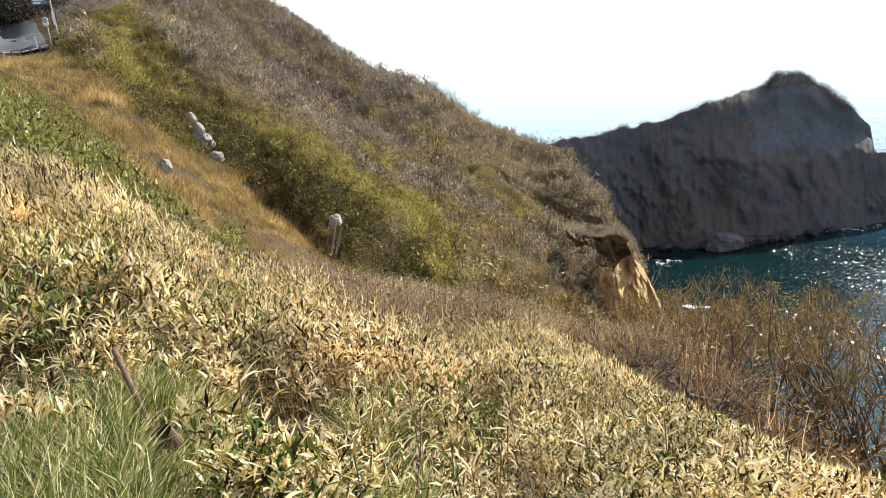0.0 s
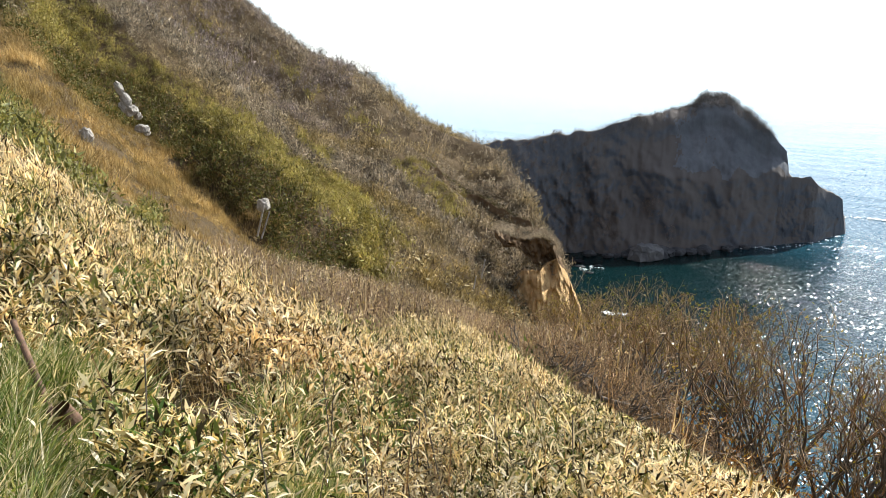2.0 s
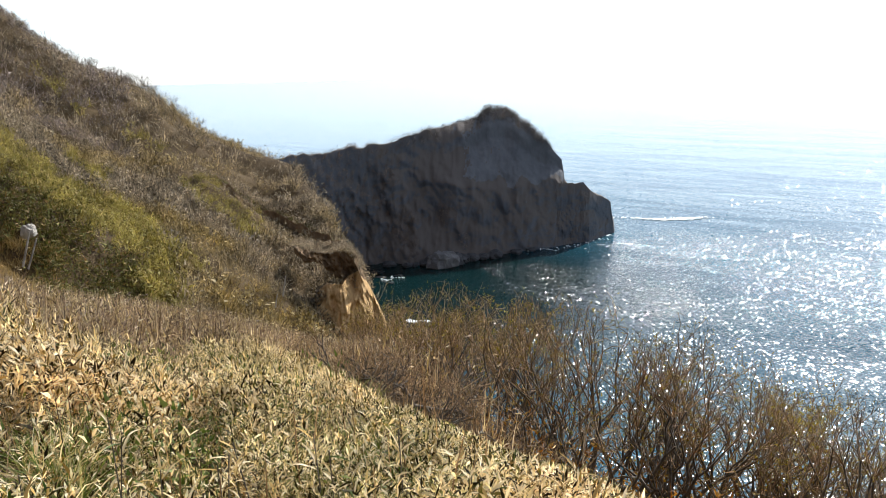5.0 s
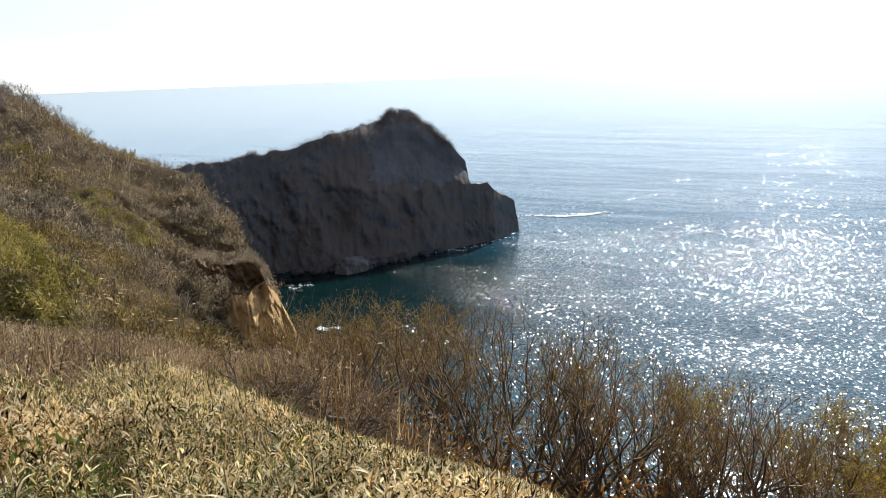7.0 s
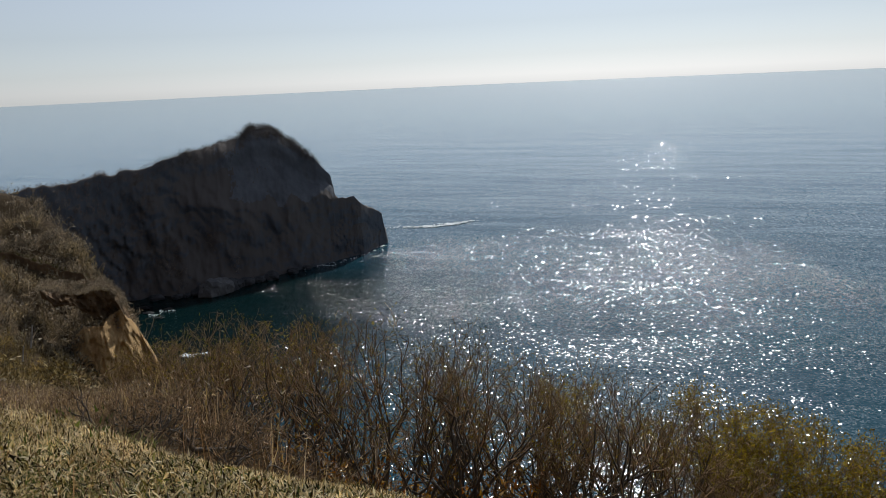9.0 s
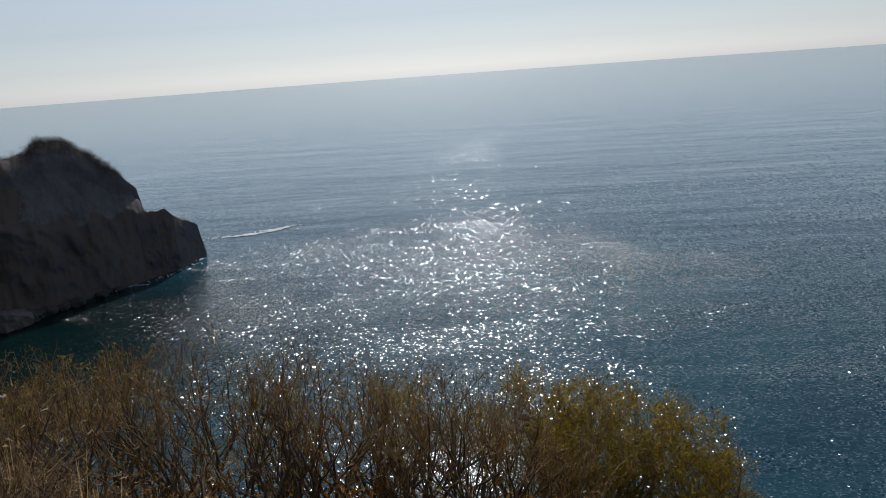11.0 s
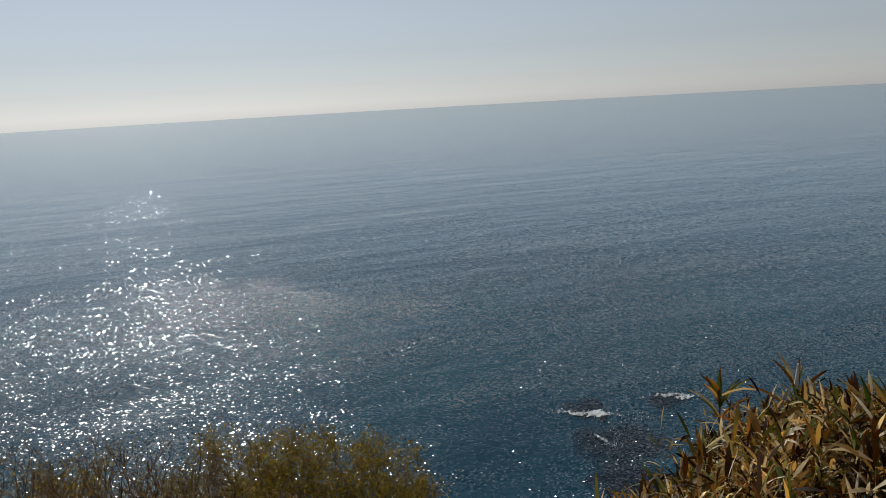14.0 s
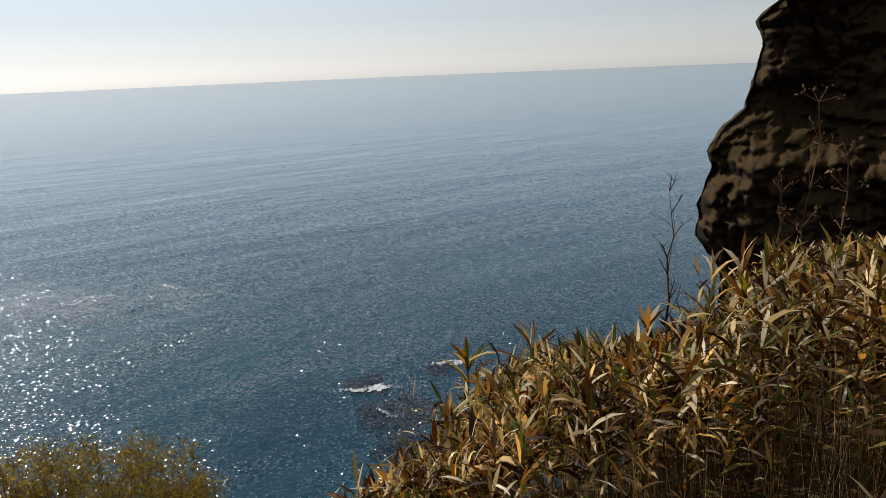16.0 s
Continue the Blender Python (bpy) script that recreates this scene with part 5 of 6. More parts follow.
# ---- green shrubs in the bamboo ----
shrub_m = mesh("shrub", *planted(small_t, np.concatenate([np.zeros((1, 3)), rng.normal(0, 0.28, (5, 3)) * [1, 1, 0.15]]), rng.uniform(0.35, 0.6, 6)), SHRUB_GREEN)
q = np.random.default_rng(61)
for k in range(30):
    b = (-19.5, -18.2, -20.8, -17, -32.5, -31, -27, -18.8, -20.2, -33.8, -24, -16.2)[k] if k < 12 else float(q.uniform(-58, -16))
    d = (7.4, 7.9, 8.2, 8.8, 4.6, 5.2, 4.9, 7.0, 7.6, 5.6, 6.3, 8.0)[k] if k < 12 else float(q.uniform(6.0, 10.5))
    x_, y_ = polar(b, d)
    ob = new("green_shrub", shrub_m)
    ob.matrix_world = Matrix.Translation((x_, y_, float(relief(b, d)) - 0.02)) @ Matrix.Rotation(k * 1.7, 4, "Z") @ Matrix.Scale(1.0 + 0.12 * (k % 3), 4)
    tagged(ob, "small fresh green shrub among withered bamboo", "shrub", "green shrubs")

# ---- headland cover ----
a = np.concatenate([rng.uniform(-20, 4.2, 900), rng.uniform(-26, -4, 2600), rng.uniform(-9, 2, 500)])
t = np.concatenate([rng.uniform(0.93, 1.25, 900), rng.beta(1.3, 1.1, 2600) * 0.93 + 0.06, rng.uniform(0.08, 0.5, 500)])
ok = (t > 0.92) | (a < -11.5) | (vnoise(a * 0.7, t * 5, 0, 91) + np.clip((-7 - a) * 0.12, -0.6, 0.6) > 0.1)
P = head_point(a[ok], t[ok]) - np.array([0, 0, 0.3])
c_ = np.concatenate([rng.uniform(-6, 4.4, 260), rng.uniform(-1.5, 3.8, 160)])
Q = head_point(c_, np.concatenate([rng.uniform(0.97, 1.06, 260), rng.uniform(0.95, 1.03, 160)])) - np.array([0, 0, 0.3])
stuff("headland_brush", joined([planted(low_t, P, rng.uniform(1.0, 2.2, len(P))), planted(bush_t, Q, rng.uniform(0.8, 1.9, len(Q)) * np.interp(c_, [-6, -2.5, -1.0, 2.5, 4.4], [0.6, 0.9, 1.7, 1.5, 0.8]))]), HEAD_BRUSH_SHADED, "leafless brown scrub over the headland's slope and crest", "scrub")
FAR_TREE = make_tree("crest_tree", 240, 5.0, 3, 0.5, "small leafless tree on the headland crest", "trees on the headland", None, 0, 0.1, 4, TWIG_FAR, 0.2, 0.012)
for k in range(150):
    a = -8.5 + 12.3 * (k + float(g.random())) / 90 if k < 90 else float(g.uniform(-1.6, 3.4))
    x, y, z = head_point(np.array([a]), np.array([1.0 + float(g.uniform(0, 0.08))]))[0]
    z -= 0.3
    s = g.uniform(0.4, 0.7) if a > -2.5 else g.uniform(0.28, 0.5)
    m = Matrix.Translation((x, y, z)) @ Matrix.Rotation(g.uniform(0, 6.28), 4, "Z") @ Matrix.Scale(s, 4)
    copy_thing(FAR_TREE, m).matrix_basis = m
for k in range(70):
    a = float(g.uniform(-32, -22.5))
    r = float(guide(CREST, a)) + g.uniform(-3, 3)
    x, y = polar(a, r)
    m = Matrix.Translation((x, y, float(relief(a, r)) - 0.2)) @ Matrix.Rotation(g.uniform(0, 6.28), 4, "Z") @ Matrix.Scale(g.uniform(0.45, 0.7), 4)
    ob = copy_thing(FAR_TREE, m)
    ob.matrix_basis = m
    tagged(ob, "small leafless tree on the hill crest", "tree", "trees on the hill crest")
for o in (*FAR_TREE.children_recursive, FAR_TREE):
    bpy.data.objects.remove(o)

# scrub hanging over the lip of the earth cliff
a = rng.uniform(-17, -10.6, 240)
e_ = np.array(EARTH_TOP)
r = np.interp(a, [-17, -15.2, -12.5, -10.9], [66, 68.5, 69.5, 72.0]) + rng.uniform(-0.6, 3.5, 240)
x, y = polar(a, r)
P = np.stack([x, y, np.maximum(EYE + r * np.tan(np.radians(np.interp(a, e_[:, 0], e_[:, 1]))) - 0.6, relief(a, r) - 0.2)], -1)
b_ = rng.uniform(-16.5, -13.6, 60)
c_ = rng.uniform(-15, -8.6, 90)
o_ = rng.uniform(-16.4, -11.1, 420)
over_ = np.stack([*polar(o_, 70.3 + rng.uniform(-0.9, 3.2, 420)), EYE + 70.3 * np.tan(np.radians(np.interp(o_, [-16.4, -15.8, -13.9, -12.6, -11.9, -11.3], [-13.0, -13.2, -13.7, -13.5, -13.8, -15.0]))) - 0.15], -1)
stuff("cliff_scrub", joined([
    planted(dome_t, P[:120], rng.uniform(0.7, 1.5, 120)), planted(far_t, P[120:], rng.uniform(0.8, 1.6, 120)),
    planted(dome_t, ground_points(b_, rng.uniform(62, 67, 60)), rng.uniform(1.0, 2.0, 60)),
    planted(far_t, ground_points(c_, rng.uniform(58, 63, 90)), rng.uniform(1.0, 2.2, 90)),
    planted(bush_t, over_, rng.uniform(0.4, 0.85, 420)),
]), BRUSH, "brown scrub along the lip of the earth cliff", "scrub")

# bare earth bank where the slope has slipped
a = np.linspace(-22.4, -12.6, 160)
k = np.linspace(0, 1, 14)
A, K = np.meshgrid(a, k, indexing="ij")
fade = np.clip((A + 22.4) / 1.2, 0, 1) * np.clip((-12.6 - A) / 1.0, 0, 1)
r = guide(SCAR, A) - 1.6 + vnoise(A * 1.1, 0 * A, 0, 96) * 0.5 + fbm(A * 2.0, K * 1.2, 3.0, 4, 97, 0.6) * 0.8 + K * 0.6
hgt = (0.95 + 0.5 * vnoise(A * 1.6, 0 * A, 2, 98)) * fade
front = np.clip(K / 0.7, 0, 1)
x, y = polar(A, r + np.clip(K - 0.7, 0, 1) * 7)
z = relief(A, guide(SCAR, A) - 1.0) - 0.4 + (hgt + 0.4) * front - np.clip(K - 0.7, 0, 1) * 2.5
i, j = np.meshgrid(np.arange(159), np.arange(13), indexing="ij")
q = (i * 14 + j).ravel()
tagged(new("earth_bank", mesh("earth_bank", np.stack([x, y, z], -1).reshape(-1, 3), np.stack([q, q + 14, q + 15, q + 1], -1), BANK)), "bare brown earth bank across the hillside", "bank", kind="structure")

# ---- rocks ----


def boulder(name, a, r, size, mat, label, seed, sink=0.3, group="", z=None, turn=0.0, block=0.3, tilt=0.0):
    bm = bmesh.new()
    bmesh.ops.create_icosphere(bm, subdivisions=3, radius=1.0)
    for v in bm.verts:
        c = v.co
        k = 1 + 0.32 * noise.noise(c * 1.3 + Vector((seed, 0, 0))) + 0.16 * noise.noise(c * 3.1 + Vector((0, seed, 0))) + 0.07 * noise.noise(c * 7 + Vector((0, 0, seed)))
        q = Vector((round(c.x * 2.2) / 2.2, round(c.y * 2.2) / 2.2, round(c.z * 2.2) / 2.2))
        c = c.lerp(q, block) * k
        v.co = Vector((c.x * size[0], c.y * size[1], c.z * size[2]))
    me = bpy.data.meshes.new(name)
    bm.to_mesh(me)
    bm.free()
    me.materials.append(mat)
    x, y = polar(a, r)
    ob = new(name, me)
    ob.matrix_world = Matrix.Translation((x, y, (float(relief(a, r)) if z is None else z) + size[2] * (1 - sink) - size[2] * 0.2)) @ Matrix.Rotation(tilt, 4, Vector((x, y, 0)).normalized()) @ Matrix.Rotation(turn, 4, "Z")
    return tagged(ob, label, "rock", group)


boulder("boulder", -34.6, 50.5, (0.48, 0.4, 0.46), PALE_ROCK, "pale grey boulder lying in the gully", 3, z=EYE - 9.35)
for k, (b, up, sx, sz, turn, tilt) in enumerate(((-43.75, -1.2, 0.3, 0.55, 0.3, -0.45), (-43.45, -2.1, 0.36, 0.6, 1.1, -0.5), (-43.1, -3.0, 0.6, 0.42, 2.0, -0.3), (-42.75, -3.5, 0.4, 0.28, 2.6, -0.2), (-42.55, -4.5, 0.58, 0.36, 0.6, 0.2), (-43.65, -2.8, 0.26, 0.5, 1.7, -0.5), (-42.3, -4.9, 0.3, 0.2, 1.2, 0.1))):
    boulder("rock_outcrop", b, 64.5 + 0.3 * (k % 2), (sx, sx * 0.8, sz), PALE_ROCK, "pale weathered rock outcrop in the dead grass", 5 + 3 * k, 0.35, "outcrops on the slope", EYE + up - sz * 0.5, turn, 0.62, tilt)
r = float(np.interp(4.6, (-np.degrees(np.arctan2(relief(np.full(200, -46.3), np.linspace(72, 42, 200)) - EYE, np.linspace(72, 42, 200)))), np.linspace(72, 42, 200)))
boulder("stone", -46.3, r, (0.4, 0.3, 0.52), PALE_ROCK, "pale stone lying on the ochre slope", 13, 0.1, "", None, 0.8)
for k in range(13):
    a = (-8.9, -7.4, -6.0, -5.2, -4.5, -3.6, -3.0, -2.2, -1.2, -0.3, 1.4, 2.6, -6.7)[k]
    w_ = np.array(HEAD_WATER)
    s = (1.6, 1.3, 1.6, 2.6, 3.4, 3.0, 2.2, 2.0, 1.7, 2.2, 1.5, 1.3, 1.0)[k]
    boulder("shore_rock", a, float(np.interp(a, w_[:, 0], w_[:, 1])) - 1.5 - s * 0.3, (s * 1.25, s, s * 0.7), DARK_STONE, "dark boulder at the foot of the headland", 20 + k, 0.4, "shore rocks", 0.0, k * 0.9)
boulder("shore_rock", -4.6, 205.5, (4.6, 3.4, 3.3), PALE_ROCK_DULL, "large weathered grey boulder at the foot of the headland", 77, 0.35, "shore rocks", 0.0, 0.4, 0.45)
for a, r, s in ((-9.6, 196, 1.0), (-8.9, 190, 0.8), (-8.2, 197, 0.9), (-9.9, 201, 1.3)):
    boulder("shore_rock", a, r, (s * 1.5, s, s * 0.4), WET_ROCK, "low wet rock awash in the cove", 40 + int(r), 0.5, "shore rocks", -0.1)
for a, r, w, d in ((63.2, 122, 1.6, 0.9), (64.6, 121, 1.2, 0.7), (70.6, 132, 1.5, 0.8)):
    boulder("reef_rock", a, r, (w, d, 0.5), WET_ROCK, "dark reef rock awash in the swell", 60 + int(r), 0.6, "reef rocks", -0.3, 0.6)

# ---- foam ----


def foam(n, a, r, length, width, az, seed, size=0.35):
    """Broken white water: many small flakes scattered along a streak."""
    q = np.random.default_rng(seed)
    u, v = q.normal(0, 0.4, n) * length, q.normal(0, 0.35, n) * width
    v = v + np.sin(u * 5 / length + seed) * width * 0.4
    x, y = polar(a, r)
    s, c = math.sin(radians(az)), math.cos(radians(az))
    X, Y = x + u * s + v * c, y + u * c - v * s
    k = 7
    th = np.arange(k) * 2 * np.pi / k
    rad = q.uniform(0.25, 1.0, (n, k)) * (np.exp(q.normal(-0.6, 0.7, n)) * size)[:, None]
    V = np.stack([X[:, None] + rad * np.cos(th) * 1.6, Y[:, None] + rad * np.sin(th), np.broadcast_to(0.05 + q.uniform(0, 0.25, n)[:, None], rad.shape)], -1)
    top = np.stack([X, Y, 0.16 + q.uniform(0.05, 0.3, n)], -1)[:, None]
    V = np.concatenate([V, top], 1)
    f = np.stack([np.arange(k), (np.arange(k) + 1) % k, np.full(k, k)], -1)
    return V.reshape(-1, 3), (f[None] + (np.arange(n) * (k + 1))[:, None, None]).reshape(-1, 3)


wa = np.array(HEAD_WATER)
stuff("sea_foam", joined([
    foam(190, 12.0, 277, 17, 2.2, 100, 1, 0.5), foam(150, 14.6, 281, 9, 2.2, 92, 2, 0.6),
    foam(330, 63.4, 122.6, 6, 1.1, 152, 3, 0.17), foam(110, 64.0, 122.2, 3, 0.6, 150, 4, 0.3), foam(200, 70.4, 132.4, 5, 0.9, 150, 5, 0.17), foam(40, 70.9, 131.6, 1.6, 0.5, 150, 7, 0.28),
    foam(90, 64.6, 112.8, 3.0, 0.4, 25, 8, 0.1), foam(160, 65.6, 115, 9, 7, 120, 9, 0.055), foam(90, 67.5, 121, 6, 2.5, 130, 10, 0.06),
    *[foam(14, b, float(np.interp(b, wa[:, 0], wa[:, 1])) - 2.0 - (i * 7 % 4) * 1.3, 4, 1.6, 70, 6 + i, 0.24) for i, b in enumerate((3.2, 4.3, 5.2, 6.2, 7.2, 8.1, 8.8))],
    foam(18, -9.2, 193, 3, 1, 80, 20, 0.35), foam(18, -8.3, 195, 2.5, 0.8, 100, 21, 0.35), foam(40, -6.6, 158, 3.5, 1.2, 90, 22, 0.4),
]), FOAM, "white foam where swell breaks over rocks", "sea foam")

# ---- road, rail and signs far up the slope ----


def box(bm, x0, x1, y0, y1, z0, z1, bevel=0.0):
    q = bmesh.ops.create_cube(bm, size=1.0)["verts"]
    for v in q:
        v.co = Vector(((x0 + x1) / 2 + v.co.x * (x1 - x0), (y0 + y1) / 2 + v.co.y * (y1 - y0), (z0 + z1) / 2 + v.co.z * (z1 - z0)))
    if bevel:
        bmesh.ops.bevel(bm, geom=list({e for v in q for e in v.link_edges}), offset=bevel, segments=2, affect="EDGES")
    return bm


def rod(bm, p, q, r0, r1, sides=10):
    p, q = Vector(p), Vector(q)
    m = Matrix.Translation((p + q) / 2) @ (q - p).to_track_quat("Z", "Y").to_matrix().to_4x4()
    bmesh.ops.create_cone(bm, cap_ends=True, segments=sides, radius1=r0, radius2=r1, depth=(q - p).length, matrix=m)
    return bm


def spot(a, r, up=0.0):
    x, y = polar(a, r)
    return Vector((x, y, float(relief(a, r)) + up))


ra, rr = np.linspace(-55.6, -51.9, 26), np.linspace(88.5, 107, 30)
RA, RR = np.meshgrid(ra, rr, indexing="ij")
shift = (RR - 88.5) * 0.06 * np.clip((RA + 58) / 6.3, 0, 1)
X, Y = polar(RA - shift * 0.5, RR)
v = np.stack([X, Y, relief(RA - shift * 0.5, RR) + 0.22], -1)
low = v.copy()
low[..., 2] -= 0.5
i, j = np.meshgrid(np.arange(25), np.arange(29), indexing="ij")
q = (i * 30 + j).ravel()
f = np.stack([q, q + 1, q + 31, q + 30], -1)
tagged(new("road", mesh("road", np.concatenate([v.reshape(-1, 3), low.reshape(-1, 3)]), np.concatenate([f, f[:, ::-1] + 750]), ASPHALT, True)), "worn grey asphalt road cut into the hillside", "road", kind="structure")

rail = thing("guard_rail", Matrix.Translation(spot(-54.4, 88)), "low weathered guard rail with dark posts beside the road", "guard rail")
base = spot(-54.4, 88)
pts = [spot(b, 87.8, 0.0) - base for b in np.linspace(-55.4, -51.9, 7)]
bm = bmesh.new()
for p, q in zip(pts, pts[1:]):
    rod(bm, p + Vector((0, 0, 0.5)), q + Vector((0, 0, 0.5)), 0.075, 0.075, 8)
part("beam", bm, RAIL_PAINT, rail)
for p in pts:
    part("post", rod(bmesh.new(), p - Vector((0, 0, 0.3)), p + Vector((0, 0, 0.62)), 0.09, 0.09, 8), RUST, rail)

sp = spot(-51.2, 92)
sign = thing("road_sign", Matrix.Translation(sp) @ Matrix.Rotation(radians(52), 4, "Z"), "faded blue road sign board on a tall steel pole", "road sign")
part("pole", rod(bmesh.new(), (0, 0, -0.3), (-0.1, 0, 5.0), 0.09, 0.07), RAIL_PAINT, sign)
part("arm", rod(bmesh.new(), (-0.1, 0, 4.55), (-1.7, 0, 4.55), 0.05, 0.05, 8), GREY_METAL, sign)
part("arm", rod(bmesh.new(), (-0.1, 0, 3.95), (-1.7, 0, 3.95), 0.05, 0.05, 8), GREY_METAL, sign)
board = part("board", box(bmesh.new(), -1.85, -0.35, -0.1, -0.06, 3.75, 4.75, 0.01), BLUE_SIGN, sign)
bm = bmesh.new()
for k, w in enumerate((1.0, 0.7)):
    box(bm, -1.7, -1.7 + w, -0.11, -0.104, 4.15 - 0.28 * k, 4.3 - 0.28 * k)
part("lettering_bar", bm, WHITE_PAINT, board, "pale unreadable lettering bars")
part("number_plate", box(bmesh.new(), -0.22, 0.06, -0.14, -0.11, 1.6, 3.0, 0.01), WHITE_PAINT, sign, "narrow white plate on the pole")

bush_ = new("bare_bush", mesh("bare_bush", *planted(bush_t, ground_points(np.linspace(-57.4, -55.9, 7), np.linspace(86, 84.5, 7)), rng.uniform(1.7, 2.6, 7)), REDDISH))
tagged(bush_, "pinkish-brown leafless bush beside the road", "bush")
sp = spot(-51.75, 90.5)
# A guide pole with a white head; disc and cap shapes are made up.
mirror = thing("traffic_mirror", Matrix.Translation(sp) @ Matrix.Rotation(radians(45), 4, "Z"), "guide pole with a round white head", "traffic mirror")
part("post", rod(bmesh.new(), (0, 0, -0.3), (0, 0, 2.5), 0.06, 0.06), RAIL_PAINT, mirror)
bm = bmesh.new()
bmesh.ops.create_uvsphere(bm, u_segments=20, v_segments=10, radius=0.32, matrix=Matrix.Translation((-0.1, -0.05, 2.45)) @ Matrix.Diagonal((1, 0.25, 1, 1)))
part("mirror_disc", bm, WHITE_PAINT, mirror)
part("hood", rod(bmesh.new(), (-0.1, -0.22, 2.74), (-0.1, 0.08, 2.78), 0.27, 0.3, 16), GREY_METAL, mirror)
for b, hgt in ((-52.65, 1.5), (-55.6, 1.1)):
    o = part("marker_post", rod(bmesh.new(), (0, 0, -0.3), (0, 0, hgt), 0.07, 0.06), WHITE_PAINT, None)
    o.matrix_world = Matrix.Translation(spot(b, 91.5 if b > -54 else 88.6))
    tagged(o, "slim white marker post beside the road", "post", "marker posts")


def stake(a0, e0, a1, e1, d, rad):
    """A pale pole leaning on the slope, between two directions from the viewpoint at distance d."""
    ends = []
    for a_, e_ in ((a0, e0), (a1, e1)):
        x, y = polar(a_, d)
        ends.append(Vector((x, y, EYE + d * math.tan(radians(e_)))))
    bm = rod(bmesh.new(), ends[0] - ends[1], (0, 0, -0.4), rad * 0.8, rad)
    o = part("stake", bm, PALE_ROCK, None)
    o.location = ends[1]
    return tagged(o, "bleached wooden stake standing on the slope", "stake", "stakes on the slope")


stake(-34.57, -10.3, -35.3, -12.1, 43, 0.06)
stake(-34.2, -10.8, -35.0, -12.3, 43, 0.05)
stake(-17.2, -15.4, -17.55, -16.5, 50, 0.06)
stake(-17.95, -16.7, -18.2, -17.3, 50, 0.05)

# ---- dead branch lying along the edge of the bamboo ----
q = np.random.default_rng(33)
ends = [Vector((*polar(b, 11.6), EYE + 11.6 * math.tan(radians(e)))) for b, e in ((-8.2, -24.9), (-7.4, -26.2), (-5.6, -26.5), (-4.0, -26.6), (-2.4, -27.2))]
base = ends[2].copy()
branch = thing("fallen_branch", Matrix.Translation(base), "crooked dead branch lying on the bamboo", "branch")
part_mesh("stem", mesh("stem", *tubes([(tuple(p - base), tuple(s_ - base), 0.05 - 0.008 * k, 0.042 - 0.008 * k) for k, (p, s_) in enumerate(zip(ends, ends[1:]))], 6), BARK, True), branch)
for k in range(9):
    p = ends[1 + k % 4].lerp(ends[k % 4], q.random()) - base
    part_mesh("twig", mesh("twig", *tubes([(tuple(p), tuple(p + Vector(q.normal(0, 0.22, 3)) + Vector((0, 0, 0.22))), 0.018, 0.006)], 6), BARK, True), branch)

# ---- rusty pipe in the grass ----
step = Vector((0.07, -0.22, 0))
top, foot = Vector((*polar(-52.4, 4.56), EYE - 1.31)) + step, Vector((*polar(-50.9, 3.76), EYE - 1.63)) + step
pipe = thing("rusty_pipe", Matrix.Translation(foot), "rusted iron pipe leaning in the withered bamboo", "pipe")
d = top - foot
part("tube", rod(bmesh.new(), -0.3 * d, d, 0.019, 0.017, 14), RUST, pipe)
part("collar", rod(bmesh.new(), d * 0.02, d * 0.08, 0.023, 0.023, 14), RUST, pipe)
bm = bmesh.new()
bmesh.ops.create_cone(bm, cap_ends=False, segments=18, radius1=0.05, radius2=0.047, depth=0.12, matrix=Matrix.Translation((0.02, 0.05, 0.02)) @ Matrix.Rotation(0.5, 4, "X"))
part("drum", bm, RUST, pipe, "dark rusted pipe socket")

# ---- bare sapling at the cliff edge ----
edge = Vector((0.395, -0.24, 0))
sx = Vector((*polar(88.8, 3.9), 0)) + edge
sx.z = float(land_at(sx.x, sx.y))
sap = thing("bare_sapling", Matrix.Translation(sx), "thin leafless sapling standing above the bamboo", "sapling")
tip = Vector((*polar(87.9, 4.0), EYE + 4.0 * math.tan(radians(-9.9)))) + edge - sx
q = np.random.default_rng(90)
segs, tw, last = [], [], Vector((0, 0, -0.1))
for k in range(1, 13):
    p = tip * (k / 12) + Vector(q.normal(0, 0.012, 3))
    segs.append((tuple(last), tuple(p), 0.014 * (1.06 - (k - 1) / 12), 0.014 * (1.06 - k / 12)))
    if k > 3:
        for _ in range(2):
            ang, ln = q.uniform(0, 6.28), q.uniform(0.08, 0.24) * (1.15 - k / 16)
            e = p + Vector((math.sin(ang) * 0.5, math.cos(ang) * 0.5, 0.9)) * ln
            tw.append((tuple(p), tuple(e), 0.004, 0.0015))
            for _ in range(2):
                e2 = e + Vector(q.normal(0, 0.035, 3)) + Vector((0, 0, 0.03))
                tw.append((tuple(p.lerp(e, q.uniform(0.5, 1))), tuple(e2), 0.002, 0.001))
    last = p
part_mesh("stem", mesh("stem", *tubes(segs, 6), WEED, True), sap)
part_mesh("twig", mesh("twig", *tubes(tw, 3), WEED), sap)

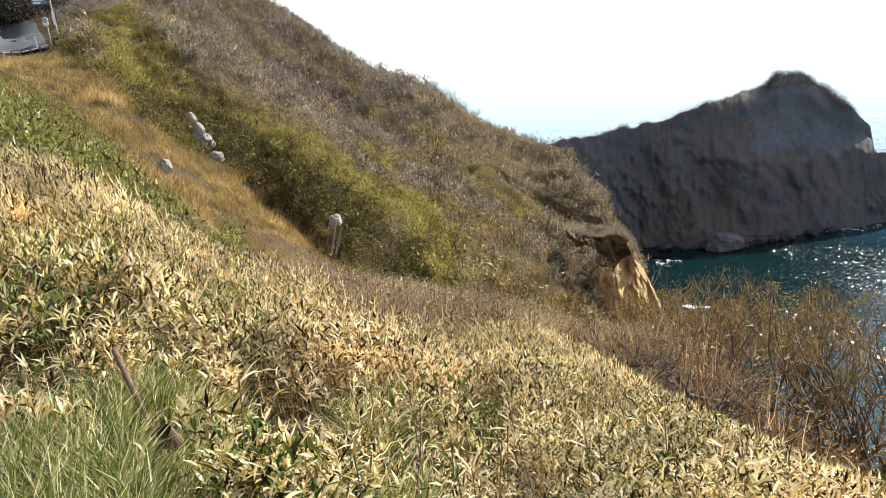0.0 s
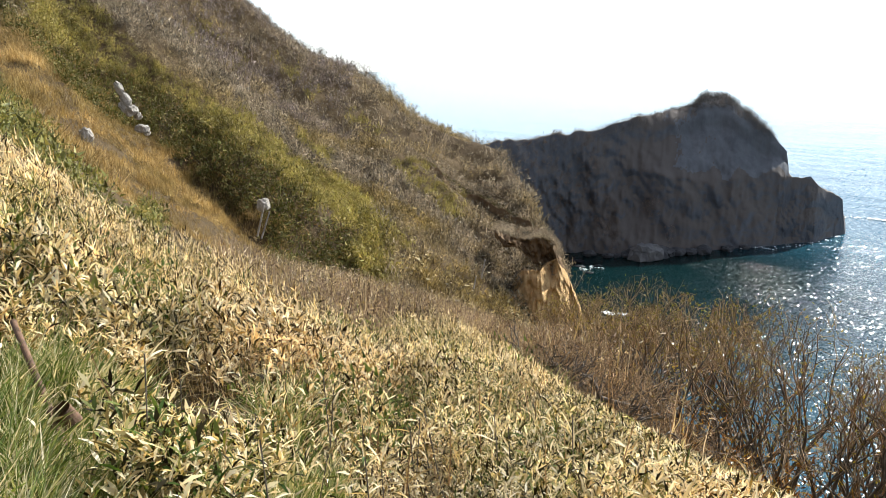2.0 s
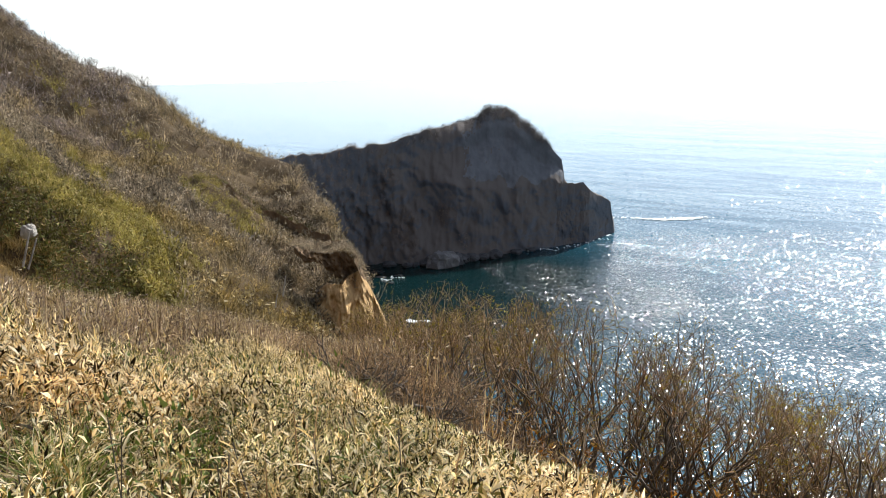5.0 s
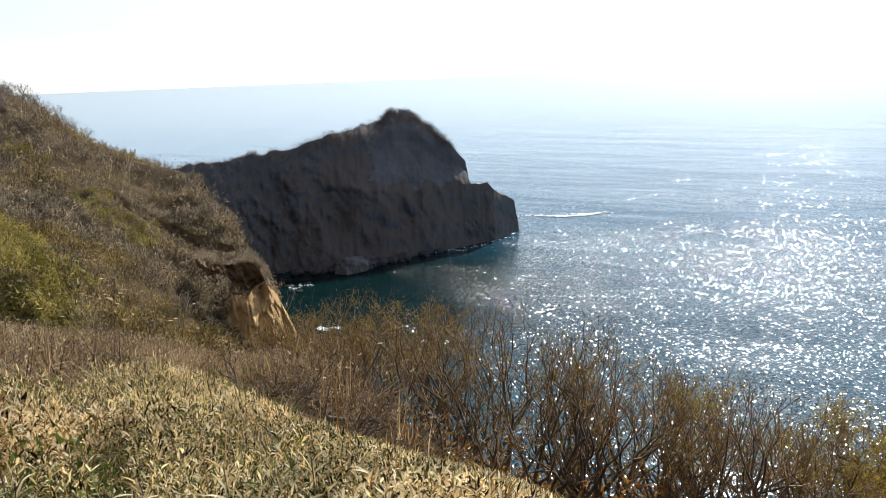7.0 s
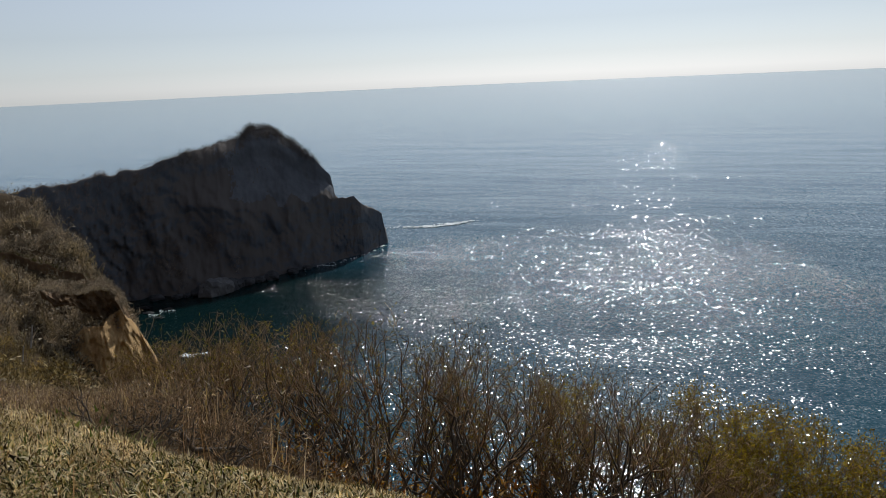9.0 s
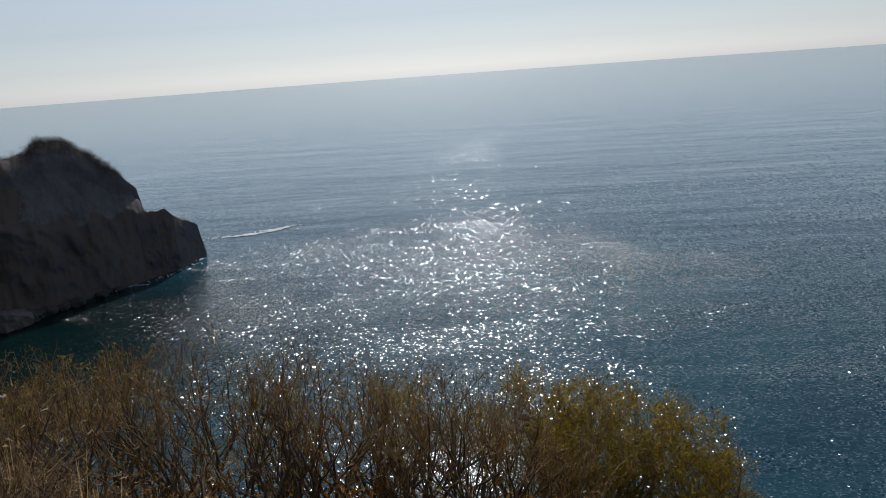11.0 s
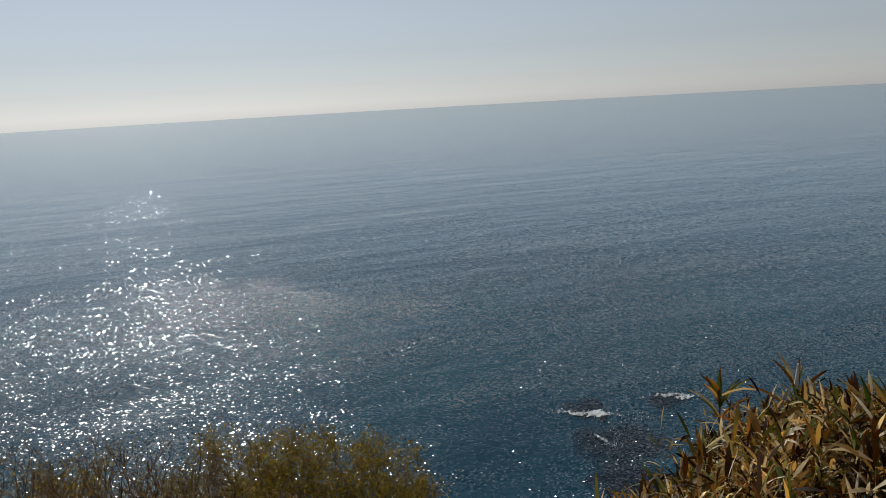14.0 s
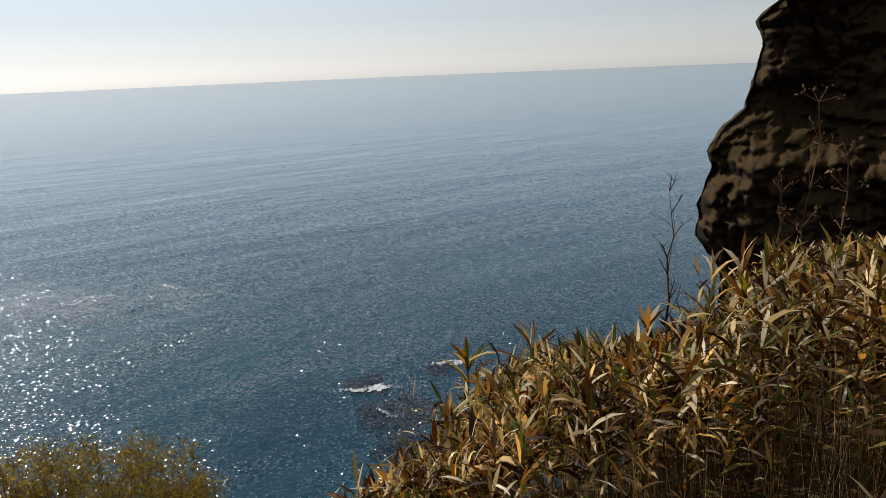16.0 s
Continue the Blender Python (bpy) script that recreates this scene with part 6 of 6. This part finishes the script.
# ---- dry weed stalks with seed heads ----
def weed(b, d, top_el, seed):
    q = np.random.default_rng(seed)
    foot = Vector((*polar(b, d), 0)) + edge
    foot.z = float(land_at(foot.x, foot.y)) - 0.02
    hgt = EYE + d * math.tan(radians(top_el)) - foot.z
    ob = thing("weed_stalk", Matrix.Translation(foot), "dry brown weed stalk with seed heads", "weed", "dry weeds at the cliff edge")
    segs, heads = [], []
    last = Vector((0, 0, 0))
    for k in range(1, 9):
        p = Vector((0.02 * math.sin(k + seed), 0.02 * math.cos(k * 1.3), hgt * k / 8)) + Vector(q.normal(0, 0.006, 3))
        segs.append((tuple(last), tuple(p), 0.0026, 0.002))
        if k > 4:
            for _ in range(5):
                e = p + Vector((q.normal(0, 0.04), q.normal(0, 0.04), q.uniform(0.0, 0.09)))
                segs.append((tuple(p), tuple(e), 0.0018, 0.0012))
                heads.append(e)
        last = p
    part_mesh("stem", mesh("stem", *tubes(segs, 5), WEED, True), ob)
    P = np.repeat(np.array([tuple(h) for h in heads]), 4, 0) + q.normal(0, 0.008, (len(heads) * 4, 3))
    n = len(P)
    part_mesh("seed_head", mesh("seed_head", *blades(P, q.uniform(0, 6.28, n), q.uniform(-1, 1.5, n), q.uniform(0.012, 0.03, n), q.uniform(0.008, 0.014, n), np.zeros(n), q.uniform(0, 3, n), 2), WEED), ob)["kind"] = "stuff"


weed(97.4, 3.7, -3.4, 4)
weed(95.3, 3.6, -9.7, 9)
weed(99.5, 3.5, -7.0, 12)

# ---- bamboo plants at the cliff edge, leaf by leaf ----
leaf_meshes = []
for k in range(8):
    q = np.random.default_rng(300 + k)
    L = q.uniform(0.13, 0.2)
    one = lambda v_: np.array([v_], float)
    v, f = blades(np.zeros((1, 3)), one(0.0), one(0.0), one(L), one(L * q.uniform(0.08, 0.13)), one(q.uniform(0.2, 1.3)), one(q.normal(0, 0.5)), 3)
    # fold along the midrib
    vv = v.reshape(-1, 2, 3)
    midrib = vv.mean(1, keepdims=True) - np.array([0, 0, 0.006])
    w = np.concatenate([vv[:, :1], midrib, vv[:, 1:]], 1).reshape(-1, 3)
    ff = [(3 * i + c, 3 * i + c + 1, 3 * i + c + 4, 3 * i + c + 3) for i in range(3) for c in range(2)]
    leaf_meshes.append(mesh("leaf", w, ff, LEAF_SINGLE, True))
q = np.random.default_rng(17)
for k in range(36):
    a_ = q.uniform(62, 101) if k > 3 else (71.9, 78.0, 66.0, 93.2)[k]
    r_ = q.uniform(2.3, 3.6) if k > 3 else (2.75, 2.85, 3.0, 2.9)[k]
    foot = Vector((*polar(a_, r_), 0)) + edge
    foot.z = float(land_at(foot.x, foot.y)) - 0.02
    lim = EYE + r_ * math.tan(radians(float(guide(SASA_LINE, a_)) + (1.0 if k < 4 else 0.3)))
    if k < 4:
        lim = EYE + r_ * math.tan(radians((-21.6, -20.6, -28.6, -14.4)[k]))
    hgt = min(1.6 if k < 4 else 1.35, lim - foot.z) - 0.1
    if hgt < 0.25:
        continue
    plant_ = thing("bamboo_plant", Matrix.Translation(foot), "dwarf bamboo stalk with rust and straw leaves", "bamboo plant", "bamboo at the cliff edge")
    lean = Vector((q.normal(0, 0.06), q.normal(0, 0.06), hgt))
    part("culm", rod(bmesh.new(), (0, 0, -0.05), lean, 0.005, 0.0035, 6), BARK, plant_)
    n_ = 13 if k < 2 else int(q.integers(6, 9))
    if k == 1:
        part("bud", rod(bmesh.new(), lean, lean + Vector((0.004, 0, 0.1)), 0.012, 0.003, 8), WHITE_PAINT, plant_, "pale unopened leaf bud")
    for i in range(n_):
        o = new("leaf", leaf_meshes[int(q.integers(8))])
        o.parent = plant_
        down = q.beta(1, 2.5) * (0.16 if k < 2 else 0.5)
        o.matrix_basis = Matrix.Translation(lean * (1 - down)) @ Matrix.Rotation(i * 2.4 + q.normal(0, 0.3), 4, "Z") @ Matrix.Rotation(q.normal(1.15 if k < 4 else 0.85, 0.25 if k < 4 else 0.35) - down, 4, "X") @ Matrix.Scale(q.uniform(0.8, 1.15), 4)

# ---- bamboo plants in the near slope, leaf by leaf ----
straw_meshes = []
for me in leaf_meshes:
    me = me.copy()
    me.materials.clear()
    me.materials.append(STRAW_SINGLE)
    straw_meshes.append(me)
q = np.random.default_rng(19)
for k in range(40):
    a_, r_ = float(q.uniform(-46, 8)), float(q.uniform(2.3, 3.9))
    foot = Vector((*polar(a_, r_), 0)) + step
    foot.z = float(land_at(foot.x, foot.y)) - 0.02
    hgt = float(q.uniform(0.45, 0.85))
    plant_ = thing("bamboo_plant", Matrix.Translation(foot), "dwarf bamboo stalk with bleached straw leaves", "bamboo plant", "bamboo on the near slope")
    lean = Vector((q.normal(0, 0.08), q.normal(0, 0.08), hgt))
    part("culm", rod(bmesh.new(), (0, 0, -0.05), lean, 0.004, 0.003, 6), BARK, plant_)
    for i in range(int(q.integers(6, 9))):
        o = new("leaf", straw_meshes[int(q.integers(8))])
        o.parent = plant_
        down = q.beta(1, 2.5) * 0.4
        o.matrix_basis = Matrix.Translation(lean * (1 - down)) @ Matrix.Rotation(i * 2.4 + q.normal(0, 0.3), 4, "Z") @ Matrix.Rotation(q.normal(0.75, 0.35) - down, 4, "X") @ Matrix.Scale(q.uniform(0.55, 0.85), 4)
